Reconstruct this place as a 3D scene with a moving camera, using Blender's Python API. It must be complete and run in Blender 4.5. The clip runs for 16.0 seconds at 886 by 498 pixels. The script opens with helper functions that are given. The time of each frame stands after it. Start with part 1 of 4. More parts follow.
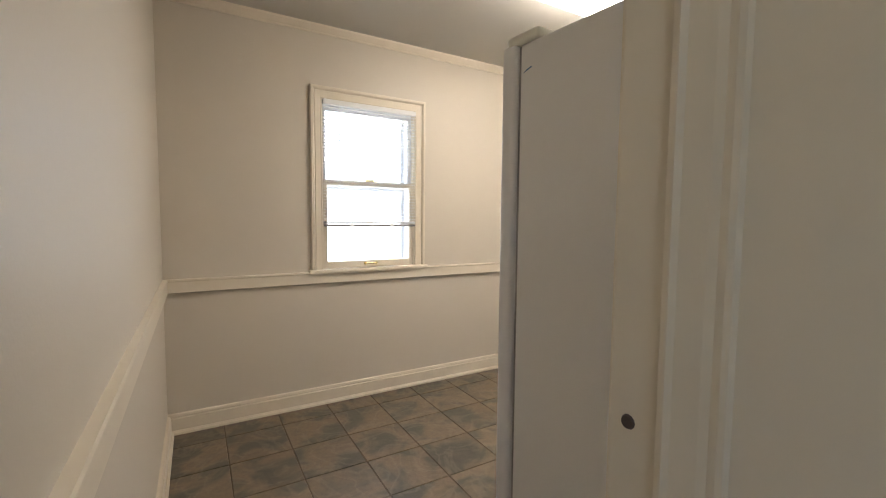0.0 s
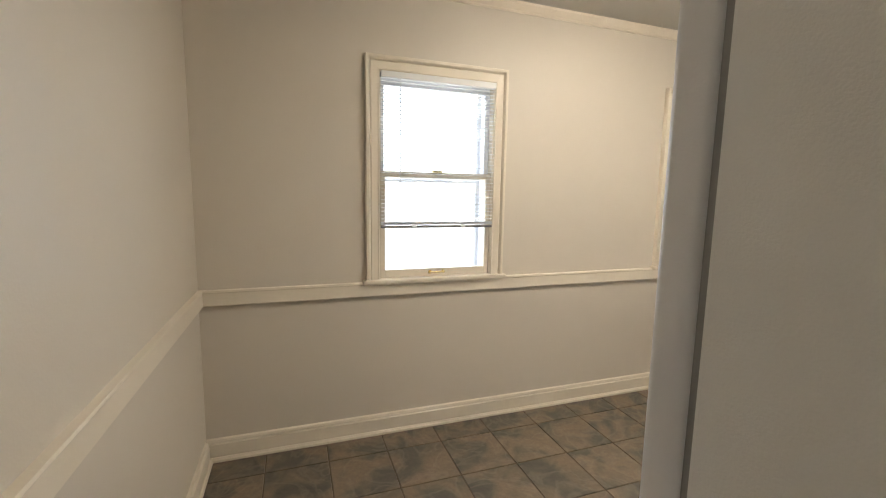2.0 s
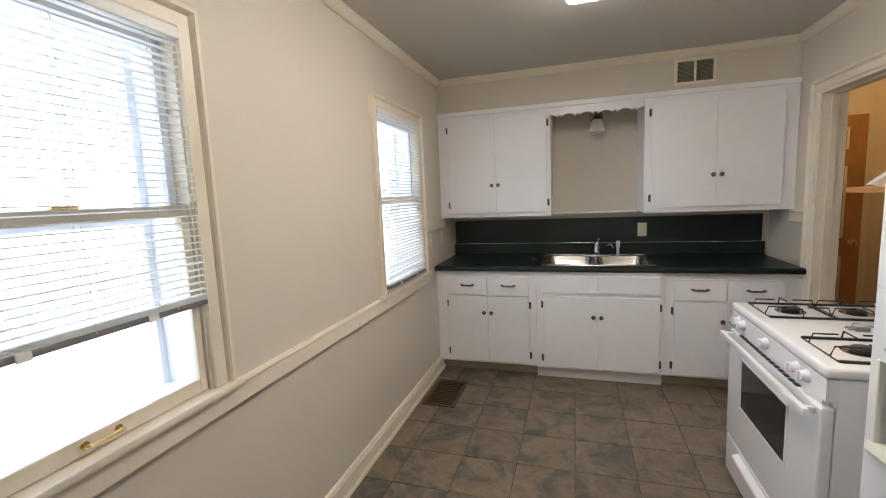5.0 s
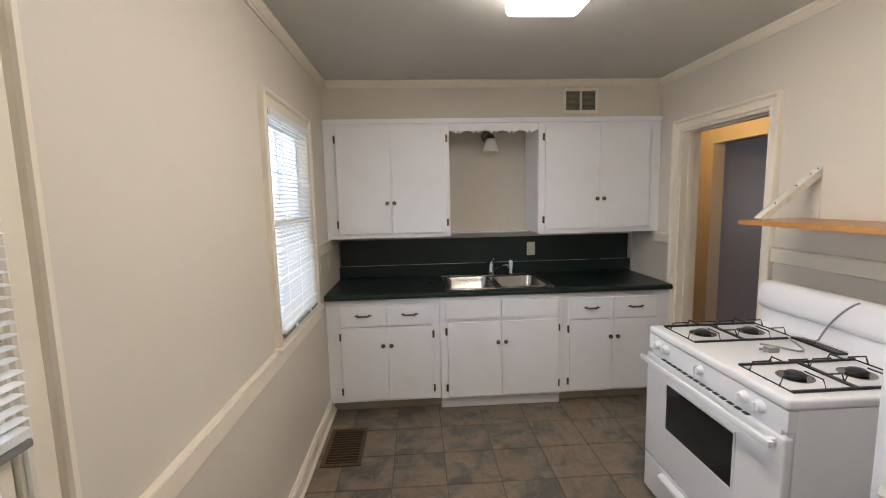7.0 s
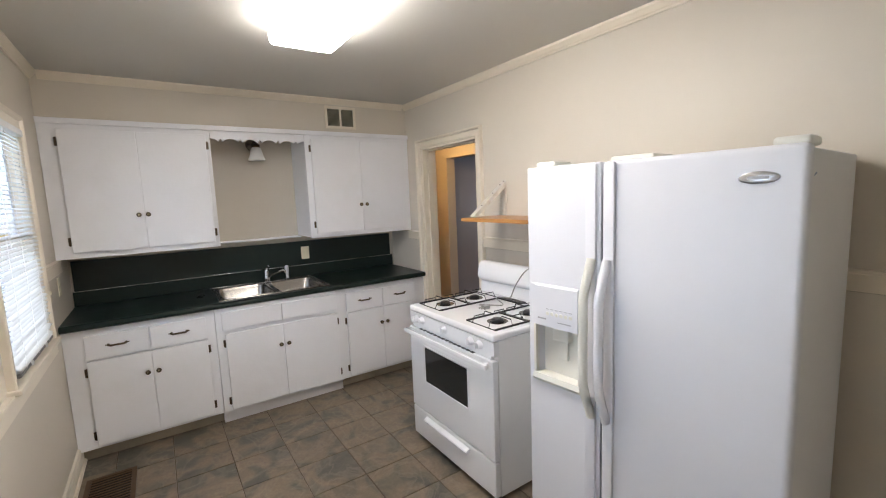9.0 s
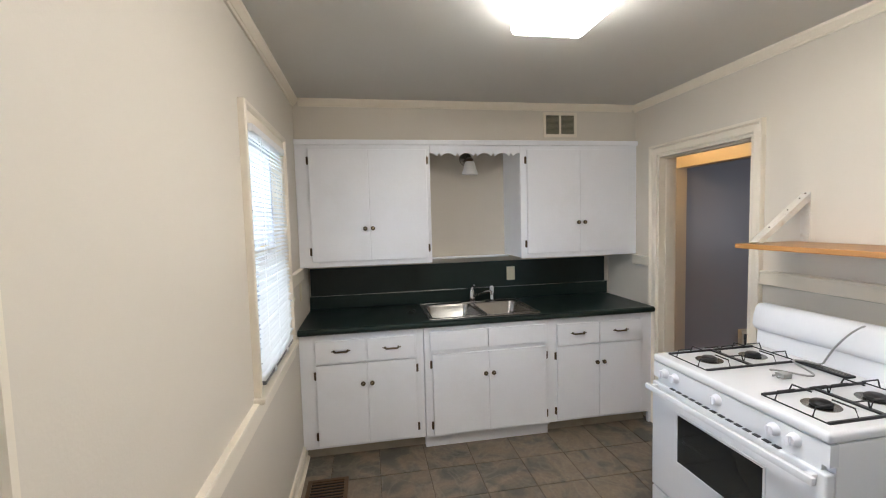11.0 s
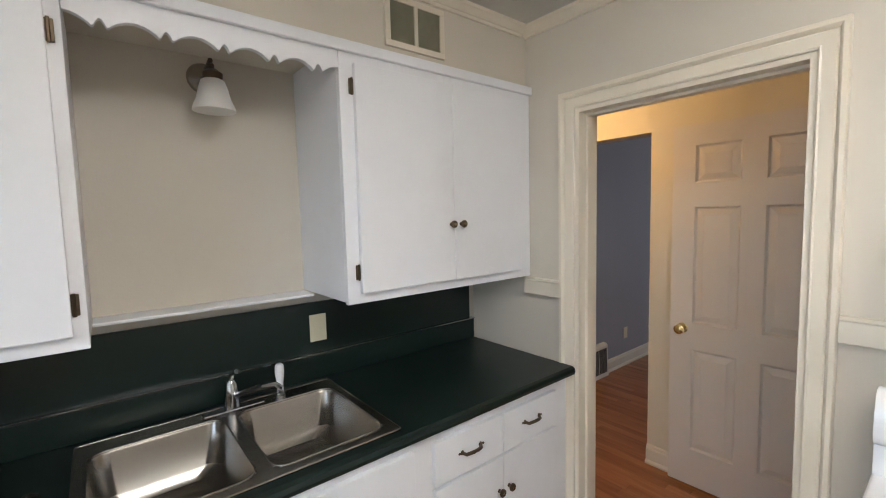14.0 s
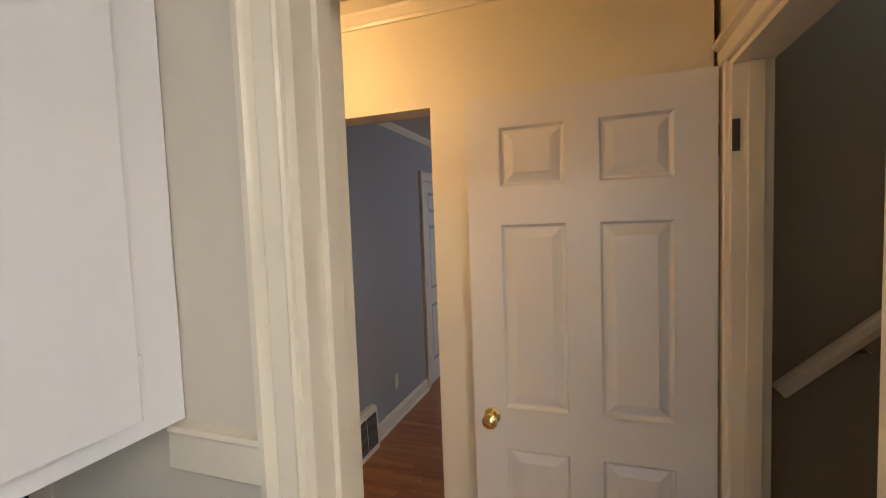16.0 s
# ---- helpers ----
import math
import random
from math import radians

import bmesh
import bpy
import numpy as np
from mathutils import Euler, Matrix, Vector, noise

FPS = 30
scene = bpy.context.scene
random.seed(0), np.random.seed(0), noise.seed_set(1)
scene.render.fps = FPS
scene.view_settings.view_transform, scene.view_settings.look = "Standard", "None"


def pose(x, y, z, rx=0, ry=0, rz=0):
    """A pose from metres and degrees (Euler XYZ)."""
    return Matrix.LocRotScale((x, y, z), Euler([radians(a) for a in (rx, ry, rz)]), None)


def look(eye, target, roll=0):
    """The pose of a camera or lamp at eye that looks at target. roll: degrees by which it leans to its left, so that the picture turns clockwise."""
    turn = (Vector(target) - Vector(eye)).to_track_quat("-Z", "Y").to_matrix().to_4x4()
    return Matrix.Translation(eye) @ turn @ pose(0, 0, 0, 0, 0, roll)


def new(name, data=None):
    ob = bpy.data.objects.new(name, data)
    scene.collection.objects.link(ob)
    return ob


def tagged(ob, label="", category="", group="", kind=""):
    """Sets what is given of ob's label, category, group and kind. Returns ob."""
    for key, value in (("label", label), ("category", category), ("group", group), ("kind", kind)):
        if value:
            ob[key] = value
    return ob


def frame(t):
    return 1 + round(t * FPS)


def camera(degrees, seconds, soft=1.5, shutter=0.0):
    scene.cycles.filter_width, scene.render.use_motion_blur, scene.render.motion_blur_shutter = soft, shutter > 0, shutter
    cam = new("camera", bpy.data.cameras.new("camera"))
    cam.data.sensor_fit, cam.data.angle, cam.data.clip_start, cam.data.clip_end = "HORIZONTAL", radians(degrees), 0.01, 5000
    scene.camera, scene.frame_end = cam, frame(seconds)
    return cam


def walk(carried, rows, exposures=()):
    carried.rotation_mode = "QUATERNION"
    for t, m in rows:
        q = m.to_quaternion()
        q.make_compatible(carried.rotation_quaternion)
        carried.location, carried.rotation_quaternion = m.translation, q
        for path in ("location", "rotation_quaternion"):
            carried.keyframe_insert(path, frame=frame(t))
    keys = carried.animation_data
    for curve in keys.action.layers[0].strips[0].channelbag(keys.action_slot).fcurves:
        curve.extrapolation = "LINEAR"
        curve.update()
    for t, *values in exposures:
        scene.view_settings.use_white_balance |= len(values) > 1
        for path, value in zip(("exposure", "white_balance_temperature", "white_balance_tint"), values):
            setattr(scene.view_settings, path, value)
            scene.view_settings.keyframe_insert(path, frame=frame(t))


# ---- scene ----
cam = camera(92.2, 16.0, soft=1.1)
PATH = [
    (0, (0.482, 0.394, 1.237), (1.483, 2.12, 1.099), 0.5),
    (0.5, (0.573, 0.514, 1.241), (1.383, 2.333, 1.058), 0.3),
    (1, (0.684, 0.638, 1.221), (1.184, 2.568, 1.071), -0.5),
    (1.5, (0.751, 0.739, 1.213), (1.18, 2.687, 1.057), -0.1),
    (2, (0.763, 0.908, 1.372), (1.42, 2.78, 1.118), 1.0),
    (2.5, (0.749, 1.023, 1.501), (1.526, 2.85, 1.258), 3.6),
    (3, (0.767, 1.257, 1.462), (1.679, 3.020, 1.213), 0.7),
    (3.5, (0.817, 1.449, 1.498), (2.017, 3.024, 1.218), 1.3),
    (4, (0.813, 1.646, 1.508), (2.443, 2.779, 1.263), -2.2),
    (4.2, (0.791, 1.745, 1.473), (2.517, 2.728, 1.23), -2.1),
    (6.3, (1.054, 2.4, 1.556), (3.03, 2.627, 1.354), -3.2),
    (6.5, (1.094, 2.426, 1.569), (3.08, 2.574, 1.386), -2.5),
    (7, (1.147, 2.524, 1.581), (3.13, 2.407, 1.346), -1.3),
    (7.5, (1.115, 2.647, 1.599), (3.044, 2.169, 1.368), -2.6),
    (8, (1.018, 2.664, 1.594), (2.802, 1.787, 1.372), -2.5),
    (8.5, (0.911, 2.641, 1.6), (2.583, 1.569, 1.366), -2.7),
    (9, (0.833, 2.657, 1.597), (2.483, 1.553, 1.351), -2.3),
    (9.5, (0.812, 2.709, 1.607), (2.583, 1.804, 1.389), -2.2),
    (10, (0.897, 2.761, 1.617), (2.822, 2.256, 1.414), -1.9),
    (10.2, (0.971, 2.771, 1.615), (2.917, 2.355, 1.421), -2.3),
    (12.3, (2.079, 2.648, 1.569), (4.048, 2.317, 1.469), -1.1),
    (12.5, (2.206, 2.664, 1.559), (4.169, 2.286, 1.481), -2.3),
    (13, (2.528, 2.604, 1.542), (4.461, 2.126, 1.351), -4.0),
    (13.5, (2.823, 2.42, 1.592), (4.65, 1.617, 1.455), -3.4),
    (14, (3.086, 2.236, 1.592), (4.637, 0.983, 1.433), -1.4),
    (14.5, (3.302, 2.044, 1.606), (4.566, 0.504, 1.435), -2.9),
    (15, (3.458, 1.768, 1.589), (4.537, 0.091, 1.441), -2.7),
    (15.5, (3.586, 1.483, 1.592), (4.485, -0.295, 1.421), -1.1),
    (16, (3.733, 1.157, 1.617), (4.401, -0.724, 1.496), -2.1),
]
LIGHT = [(0.0, 1.74, 6650, 15), (1.5, 1.76, 6650, 13), (3.0, 1.48, 6750, 12), (4.0, 1.49, 6350, 13), (6.5, 1.46, 6200, 15), (9.0, 1.76, 5950, 14), (12.5, 1.78, 5820, 11), (14.5, 2.01, 5900, 11), (16.0, 2.06, 6300, 12)]
walk(cam, [(t, look(eye, target, roll)) for t, eye, target, roll in PATH], LIGHT)

# ---- world, sun, large lights ----
world = bpy.data.worlds.new("sky")
scene.world = world
world.use_nodes = True
wn = world.node_tree
bg = wn.nodes["Background"]
skyt = wn.nodes.new("ShaderNodeTexSky")
skyt.sky_type = "NISHITA"
skyt.sun_disc = False
skyt.sun_elevation, skyt.sun_rotation = radians(46), radians(107)
skyt.dust_density = 3.0
wn.links.new(skyt.outputs[0], bg.inputs[0])
bg.inputs[1].default_value = 0.15

SUN_W, TUBE_E, HALL_W, FAR_W, SKYLIGHT_W = 3.2, 6.6, 2.5, 5.5, 3.1


def lamp(name, kind, m, energy, color, size=0.1, size_y=0.0, label=""):
    data = bpy.data.lights.new(name, kind)
    data.energy, data.color = energy, color
    if kind == "AREA":
        data.shape, data.size, data.size_y = "RECTANGLE", size, size_y
    elif kind == "SUN":
        data.angle = size
    else:
        data.shadow_soft_size = size
    ob = new(name, data)
    ob.matrix_world = m
    return ob


lamp("sun", "SUN", look((8, -2.5, 9), (0, 0, 0)), SUN_W, (1.0, 0.95, 0.86), radians(3))
# daylight of the windows in the kitchen and in the far room
lamp("window_light_1", "AREA", look((1.536, 3.445, 1.455), (1.536, 0.0, 1.455)), SKYLIGHT_W, (0.74, 0.87, 1.0), 0.70, 1.16)
lamp("window_light_2", "AREA", look((3.537, 3.445, 1.455), (3.537, 0.0, 1.455)), SKYLIGHT_W, (0.74, 0.87, 1.0), 0.70, 1.16)
lamp("far_window_light", "AREA", look((2.08, -3.7, 1.5), (5.29, -3.5, 1.3)), FAR_W, (0.88, 0.93, 1.0), 0.9, 1.2)
# fill added to brighten the entry jamb and refrigerator side; no window known there
lamp("entry_fill_light", "AREA", look((0.18, -0.33, 1.45), (2.0, -0.33, 1.45)), 0.10, (0.92, 0.95, 1.0), 0.74, 1.25)
lamp("hall_bulb", "POINT", pose(4.75, 0.16, 2.22), HALL_W, (1.0, 0.62, 0.27), 0.06)

# ---- materials ----


def mat(name, color, rough=0.5, metal=0.0, vary=0.06, scale=3.0, bump=0.0, bscale=60.0, spec=0.5, coat=0.0, emit=0.0, stain=None, stain_amt=0.0, stain_scale=1.2, randomly=0.0):
    m = bpy.data.materials.new(name)
    m.use_nodes = True
    t = m.node_tree
    p = t.nodes["Principled BSDF"]
    p.inputs["Roughness"].default_value = rough
    p.inputs["Metallic"].default_value = metal
    p.inputs["Specular IOR Level"].default_value = spec
    p.inputs["Coat Weight"].default_value = coat
    geo = t.nodes.new("ShaderNodeNewGeometry")
    n1 = t.nodes.new("ShaderNodeTexNoise")
    n1.inputs["Scale"].default_value, n1.inputs["Detail"].default_value = scale, 6.0
    t.links.new(geo.outputs["Position"], n1.inputs["Vector"])
    ramp = t.nodes.new("ShaderNodeMix")
    ramp.data_type = "RGBA"
    lo = [max(0.0, c * (1 - vary)) for c in color]
    hi = [min(1.0, c * (1 + vary)) for c in color]
    ramp.inputs["A"].default_value, ramp.inputs["B"].default_value = (*lo, 1), (*hi, 1)
    t.links.new(n1.outputs["Fac"], ramp.inputs["Factor"])
    out = ramp.outputs["Result"]
    if stain:
        n3 = t.nodes.new("ShaderNodeTexNoise")
        n3.inputs["Scale"].default_value, n3.inputs["Detail"].default_value, n3.inputs["Roughness"].default_value = stain_scale, 9.0, 0.65
        t.links.new(geo.outputs["Position"], n3.inputs["Vector"])
        mr = t.nodes.new("ShaderNodeMapRange")
        mr.inputs["From Min"].default_value, mr.inputs["From Max"].default_value = 0.52, 0.72
        mr.inputs["To Max"].default_value = stain_amt
        t.links.new(n3.outputs["Fac"], mr.inputs["Value"])
        mx = t.nodes.new("ShaderNodeMix")
        mx.data_type = "RGBA"
        mx.inputs["B"].default_value = (*stain, 1)
        t.links.new(mr.outputs["Result"], mx.inputs["Factor"])
        t.links.new(out, mx.inputs["A"])
        out = mx.outputs["Result"]
    if randomly:
        oi = t.nodes.new("ShaderNodeObjectInfo")
        mr = t.nodes.new("ShaderNodeMapRange")
        mr.inputs["To Min"].default_value, mr.inputs["To Max"].default_value = 1 - randomly, 1 + randomly
        t.links.new(oi.outputs["Random"], mr.inputs["Value"])
        hs = t.nodes.new("ShaderNodeHueSaturation")
        t.links.new(mr.outputs["Result"], hs.inputs["Value"])
        t.links.new(out, hs.inputs["Color"])
        out = hs.outputs["Color"]
    t.links.new(out, p.inputs["Base Color"])
    # fine change of gloss
    n4 = t.nodes.new("ShaderNodeTexNoise")
    n4.inputs["Scale"].default_value = min(scale, 5.0)
    t.links.new(geo.outputs["Position"], n4.inputs["Vector"])
    rr = t.nodes.new("ShaderNodeMapRange")
    rr.inputs["To Min"].default_value, rr.inputs["To Max"].default_value = max(0.02, rough - 0.05), min(1.0, rough + 0.05)
    t.links.new(n4.outputs["Fac"], rr.inputs["Value"])
    t.links.new(rr.outputs["Result"], p.inputs["Roughness"])
    if bump:
        n2 = t.nodes.new("ShaderNodeTexNoise")
        n2.inputs["Scale"].default_value, n2.inputs["Detail"].default_value = bscale, 4.0
        t.links.new(geo.outputs["Position"], n2.inputs["Vector"])
        b = t.nodes.new("ShaderNodeBump")
        b.inputs["Strength"].default_value, b.inputs["Distance"].default_value = bump, 0.004
        t.links.new(n2.outputs["Fac"], b.inputs["Height"])
        t.links.new(b.outputs["Normal"], p.inputs["Normal"])
    if emit:
        p.inputs["Emission Color"].default_value = (*color, 1)
        p.inputs["Emission Strength"].default_value = emit
    return m


def wood_mat(name, dark, light, along="x", scale=1.0, rough=0.35, randomly=0.0, coat=0.0):
    m = bpy.data.materials.new(name)
    m.use_nodes = True
    t = m.node_tree
    p = t.nodes["Principled BSDF"]
    p.inputs["Roughness"].default_value, p.inputs["Coat Weight"].default_value = rough, coat
    geo = t.nodes.new("ShaderNodeNewGeometry")
    mp = t.nodes.new("ShaderNodeMapping")
    k = 14 * scale
    mp.inputs["Scale"].default_value = (1.2, k, k) if along == "x" else (k, 1.2, k)
    t.links.new(geo.outputs["Position"], mp.inputs["Vector"])
    n = t.nodes.new("ShaderNodeTexNoise")
    n.inputs["Scale"].default_value, n.inputs["Detail"].default_value, n.inputs["Distortion"].default_value = 2.2, 8.0, 0.6
    t.links.new(mp.outputs["Vector"], n.inputs["Vector"])
    mx = t.nodes.new("ShaderNodeMix")
    mx.data_type = "RGBA"
    mx.inputs["A"].default_value, mx.inputs["B"].default_value = (*dark, 1), (*light, 1)
    t.links.new(n.outputs["Fac"], mx.inputs["Factor"])
    out = mx.outputs["Result"]
    if randomly:
        oi = t.nodes.new("ShaderNodeObjectInfo")
        mr = t.nodes.new("ShaderNodeMapRange")
        mr.inputs["To Min"].default_value, mr.inputs["To Max"].default_value = 1 - randomly, 1 + randomly
        t.links.new(oi.outputs["Random"], mr.inputs["Value"])
        hs = t.nodes.new("ShaderNodeHueSaturation")
        t.links.new(mr.outputs["Result"], hs.inputs["Value"])
        t.links.new(out, hs.inputs["Color"])
        out = hs.outputs["Color"]
    t.links.new(out, p.inputs["Base Color"])
    b = t.nodes.new("ShaderNodeBump")
    b.inputs["Strength"].default_value, b.inputs["Distance"].default_value = 0.15, 0.002
    t.links.new(n.outputs["Fac"], b.inputs["Height"])
    t.links.new(b.outputs["Normal"], p.inputs["Normal"])
    return m


def slate_mat(name):
    """Slate-look glazed tile: grey-green clouds drifting into brown, with pale veins, different on every tile."""
    m = bpy.data.materials.new(name)
    m.use_nodes = True
    t = m.node_tree
    p = t.nodes["Principled BSDF"]
    geo, oi = t.nodes.new("ShaderNodeNewGeometry"), t.nodes.new("ShaderNodeObjectInfo")
    add = t.nodes.new("ShaderNodeVectorMath")
    add.operation = "MULTIPLY_ADD"
    add.inputs[1].default_value = (37.0, 23.0, 11.0)
    t.links.new(oi.outputs["Random"], add.inputs[0])
    t.links.new(geo.outputs["Position"], add.inputs[2])

    def noise(scale, detail, rough, twist):
        n = t.nodes.new("ShaderNodeTexNoise")
        n.inputs["Scale"].default_value, n.inputs["Detail"].default_value = scale, detail
        n.inputs["Roughness"].default_value, n.inputs["Distortion"].default_value = rough, twist
        t.links.new(add.outputs[0], n.inputs["Vector"])
        return n

    def ramp(src, stops):
        cr = t.nodes.new("ShaderNodeValToRGB")
        e = cr.color_ramp.elements
        e[0].position, e[0].color = stops[0][0], (*stops[0][1], 1)
        e[1].position, e[1].color = stops[-1][0], (*stops[-1][1], 1)
        for pos, c in stops[1:-1]:
            e.new(pos).color = (*c, 1)
        t.links.new(src.outputs["Fac"], cr.inputs["Fac"])
        return cr

    def blend(kind, fac, a, b):
        mx = t.nodes.new("ShaderNodeMix")
        mx.data_type, mx.blend_type = "RGBA", kind
        if isinstance(fac, float):
            mx.inputs["Factor"].default_value = fac
        else:
            t.links.new(fac, mx.inputs["Factor"])
        t.links.new(a, mx.inputs["A"])
        t.links.new(b, mx.inputs["B"])
        return mx.outputs["Result"]

    clouds = noise(4.4, 4.0, 0.5, 0.9)
    body = ramp(clouds, [(0.28, (0.072, 0.066, 0.054)), (0.42, (0.108, 0.095, 0.074)), (0.50, (0.170, 0.135, 0.094)), (0.60, (0.215, 0.165, 0.110)), (0.74, (0.150, 0.128, 0.100))])
    veins = noise(4.0, 3.0, 0.5, 1.6)
    vmask = ramp(veins, [(0.44, (0, 0, 0)), (0.495, (0.26, 0.26, 0.26)), (0.505, (0.26, 0.26, 0.26)), (0.56, (0, 0, 0))])
    pale = t.nodes.new("ShaderNodeRGB")
    pale.outputs[0].default_value = (0.29, 0.245, 0.185, 1)
    col = blend("MIX", vmask.outputs["Color"], body.outputs["Color"], pale.outputs[0])
    grain = noise(55.0, 4.0, 0.7, 0.0)
    speck = ramp(grain, [(0.25, (0.85, 0.85, 0.85)), (0.75, (1.15, 1.15, 1.15))])
    col = blend("MULTIPLY", 1.0, col, speck.outputs["Color"])
    mr = t.nodes.new("ShaderNodeMapRange")
    mr.inputs["To Min"].default_value, mr.inputs["To Max"].default_value = 0.94, 1.08
    t.links.new(oi.outputs["Random"], mr.inputs["Value"])
    hs = t.nodes.new("ShaderNodeHueSaturation")
    t.links.new(mr.outputs["Result"], hs.inputs["Value"])
    t.links.new(col, hs.inputs["Color"])
    t.links.new(hs.outputs["Color"], p.inputs["Base Color"])
    rr = t.nodes.new("ShaderNodeMapRange")
    rr.inputs["To Min"].default_value, rr.inputs["To Max"].default_value = 0.30, 0.55
    t.links.new(clouds.outputs["Fac"], rr.inputs["Value"])
    t.links.new(rr.outputs["Result"], p.inputs["Roughness"])
    b = t.nodes.new("ShaderNodeBump")
    b.inputs["Strength"].default_value, b.inputs["Distance"].default_value = 0.4, 0.004
    t.links.new(veins.outputs["Fac"], b.inputs["Height"])
    t.links.new(b.outputs["Normal"], p.inputs["Normal"])
    return m


def glass_mat(name, tint=(1, 1, 1), rough=0.0):
    m = bpy.data.materials.new(name)
    m.use_nodes = True
    p = m.node_tree.nodes["Principled BSDF"]
    p.inputs["Base Color"].default_value = (*tint, 1)
    p.inputs["Transmission Weight"].default_value, p.inputs["Roughness"].default_value, p.inputs["IOR"].default_value = 1.0, rough, 1.45
    return m


M_WALL = mat("wall_paint", (0.665, 0.605, 0.51), 0.48, vary=0.03, scale=1.5, bump=0.12, bscale=140, stain=(0.62, 0.55, 0.44), stain_amt=0.25)
M_CEIL = mat("ceiling_paint", (0.60, 0.58, 0.53), 0.8, vary=0.03, scale=1.2, bump=0.1, bscale=120)
M_TRIM = mat("cream_trim_paint", (0.78, 0.705, 0.575), 0.33, vary=0.04, scale=5, bump=0.12, bscale=40, stain=(0.58, 0.50, 0.36), stain_amt=0.18, stain_scale=6)
M_CAB = mat("white_cabinet_paint", (0.86, 0.86, 0.88), 0.34, vary=0.02, scale=4, bump=0.12, bscale=50, stain=(0.70, 0.69, 0.66), stain_amt=0.2, stain_scale=3)
M_TOE = mat("brown_toe_paint", (0.40, 0.35, 0.27), 0.6, vary=0.15, scale=8, stain=(0.20, 0.16, 0.11), stain_amt=0.6, stain_scale=5)
M_GREEN = mat("dark_green_laminate", (0.009, 0.018, 0.015), 0.33, vary=0.25, scale=40, bump=0.03, bscale=200, spec=0.38)
M_SPLASH = mat("black_green_laminate", (0.005, 0.014, 0.011), 0.34, vary=0.2, scale=20)
M_STEEL = mat("brushed_steel", (0.33, 0.31, 0.28), 0.25, 1.0, vary=0.06, scale=8)
M_CHROME = mat("chrome", (0.55, 0.55, 0.56), 0.10, 1.0, vary=0.03)
M_BRONZE = mat("aged_bronze", (0.11, 0.08, 0.05), 0.36, 0.85, vary=0.3, scale=60)
M_CAP = mat("worn_bright_bronze", (0.50, 0.42, 0.27), 0.25, 1.0, vary=0.15, scale=60)
M_BRASS = mat("polished_brass", (0.90, 0.72, 0.34), 0.18, 1.0, vary=0.08, scale=30)
M_APPL = mat("white_enamel", (0.76, 0.76, 0.79), 0.42, vary=0.015, scale=3, bump=0.10, bscale=260)
M_APPL_SIDE = mat("textured_white_side", (0.80, 0.80, 0.80), 0.5, vary=0.03, scale=4, bump=0.25, bscale=300)
M_APPL_CREAM = mat("yellowed_white_plastic", (0.76, 0.74, 0.66), 0.35, vary=0.03, scale=6)
M_RANGE = mat("white_porcelain", (0.80, 0.805, 0.82), 0.15, vary=0.02, scale=5, coat=0.4)
M_BLACK = mat("black_cast_iron", (0.016, 0.016, 0.017), 0.5, vary=0.2, scale=40, bump=0.2, bscale=200)
M_OVENGLASS = mat("dark_oven_glass", (0.020, 0.022, 0.022), 0.07, vary=0.1)
M_RUBBER = mat("black_rubber", (0.014, 0.014, 0.014), 0.4)
M_GASKET = mat("grey_gasket", (0.30, 0.30, 0.30), 0.6)
M_TUBE = mat("lit_acrylic_lens", (1.0, 0.93, 0.82), 0.4, emit=TUBE_E, vary=0.0)
M_SLAT = mat("white_blind_slat", (0.82, 0.82, 0.80), 0.4, vary=0.02)
M_GREYBAR = mat("grey_blind_bar", (0.20, 0.19, 0.18), 0.5, vary=0.08, scale=20)
M_GLASS = glass_mat("window_glass")
M_FROST = mat("frosted_white_glass", (0.80, 0.78, 0.74), 0.3)
M_BLUE = mat("blue_grey_wall_paint", (0.36, 0.36, 0.375), 0.34, vary=0.03, scale=1.5, bump=0.1, bscale=120)
M_HALL = mat("hall_cream_paint", (0.74, 0.67, 0.52), 0.5, vary=0.03, scale=1.5, bump=0.1, bscale=120)
M_DOORPAINT = mat("off_white_door_paint", (0.74, 0.68, 0.60), 0.36, vary=0.02, scale=4, bump=0.1, bscale=60)
M_VENTTAN = mat("dusty_tan_slats", (0.36, 0.34, 0.24), 0.6, vary=0.2, scale=30)
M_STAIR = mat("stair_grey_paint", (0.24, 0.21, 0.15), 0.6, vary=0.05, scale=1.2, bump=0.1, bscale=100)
M_RAILWOOD = wood_mat("painted_rail_wood", (0.50, 0.44, 0.36), (0.62, 0.56, 0.46), "x", 1.0, 0.45)
M_SHELFWOOD = wood_mat("varnished_pine", (0.30, 0.13, 0.035), (0.52, 0.27, 0.085), "x", 1.3, 0.35)
M_OAK = wood_mat("oak_floor", (0.26, 0.085, 0.026), (0.50, 0.21, 0.075), "x", 0.8, 0.26, randomly=0.16, coat=0.2)
M_STAINDOOR = wood_mat("stained_wood_door", (0.34, 0.17, 0.06), (0.46, 0.25, 0.10), "x", 0.6, 0.4)
M_TILE = slate_mat("slate_look_tile")
M_GROUT = mat("dark_grout", (0.105, 0.080, 0.055), 0.9, vary=0.2, scale=30, bump=0.3, bscale=150)
M_IVORY = mat("ivory_plate", (0.76, 0.70, 0.52), 0.35, vary=0.02)
M_VENTBROWN = mat("brown_vent_metal", (0.10, 0.055, 0.025), 0.45, 0.3, vary=0.2, scale=40)
M_DARK = mat("dark_duct", (0.010, 0.009, 0.008), 0.9)
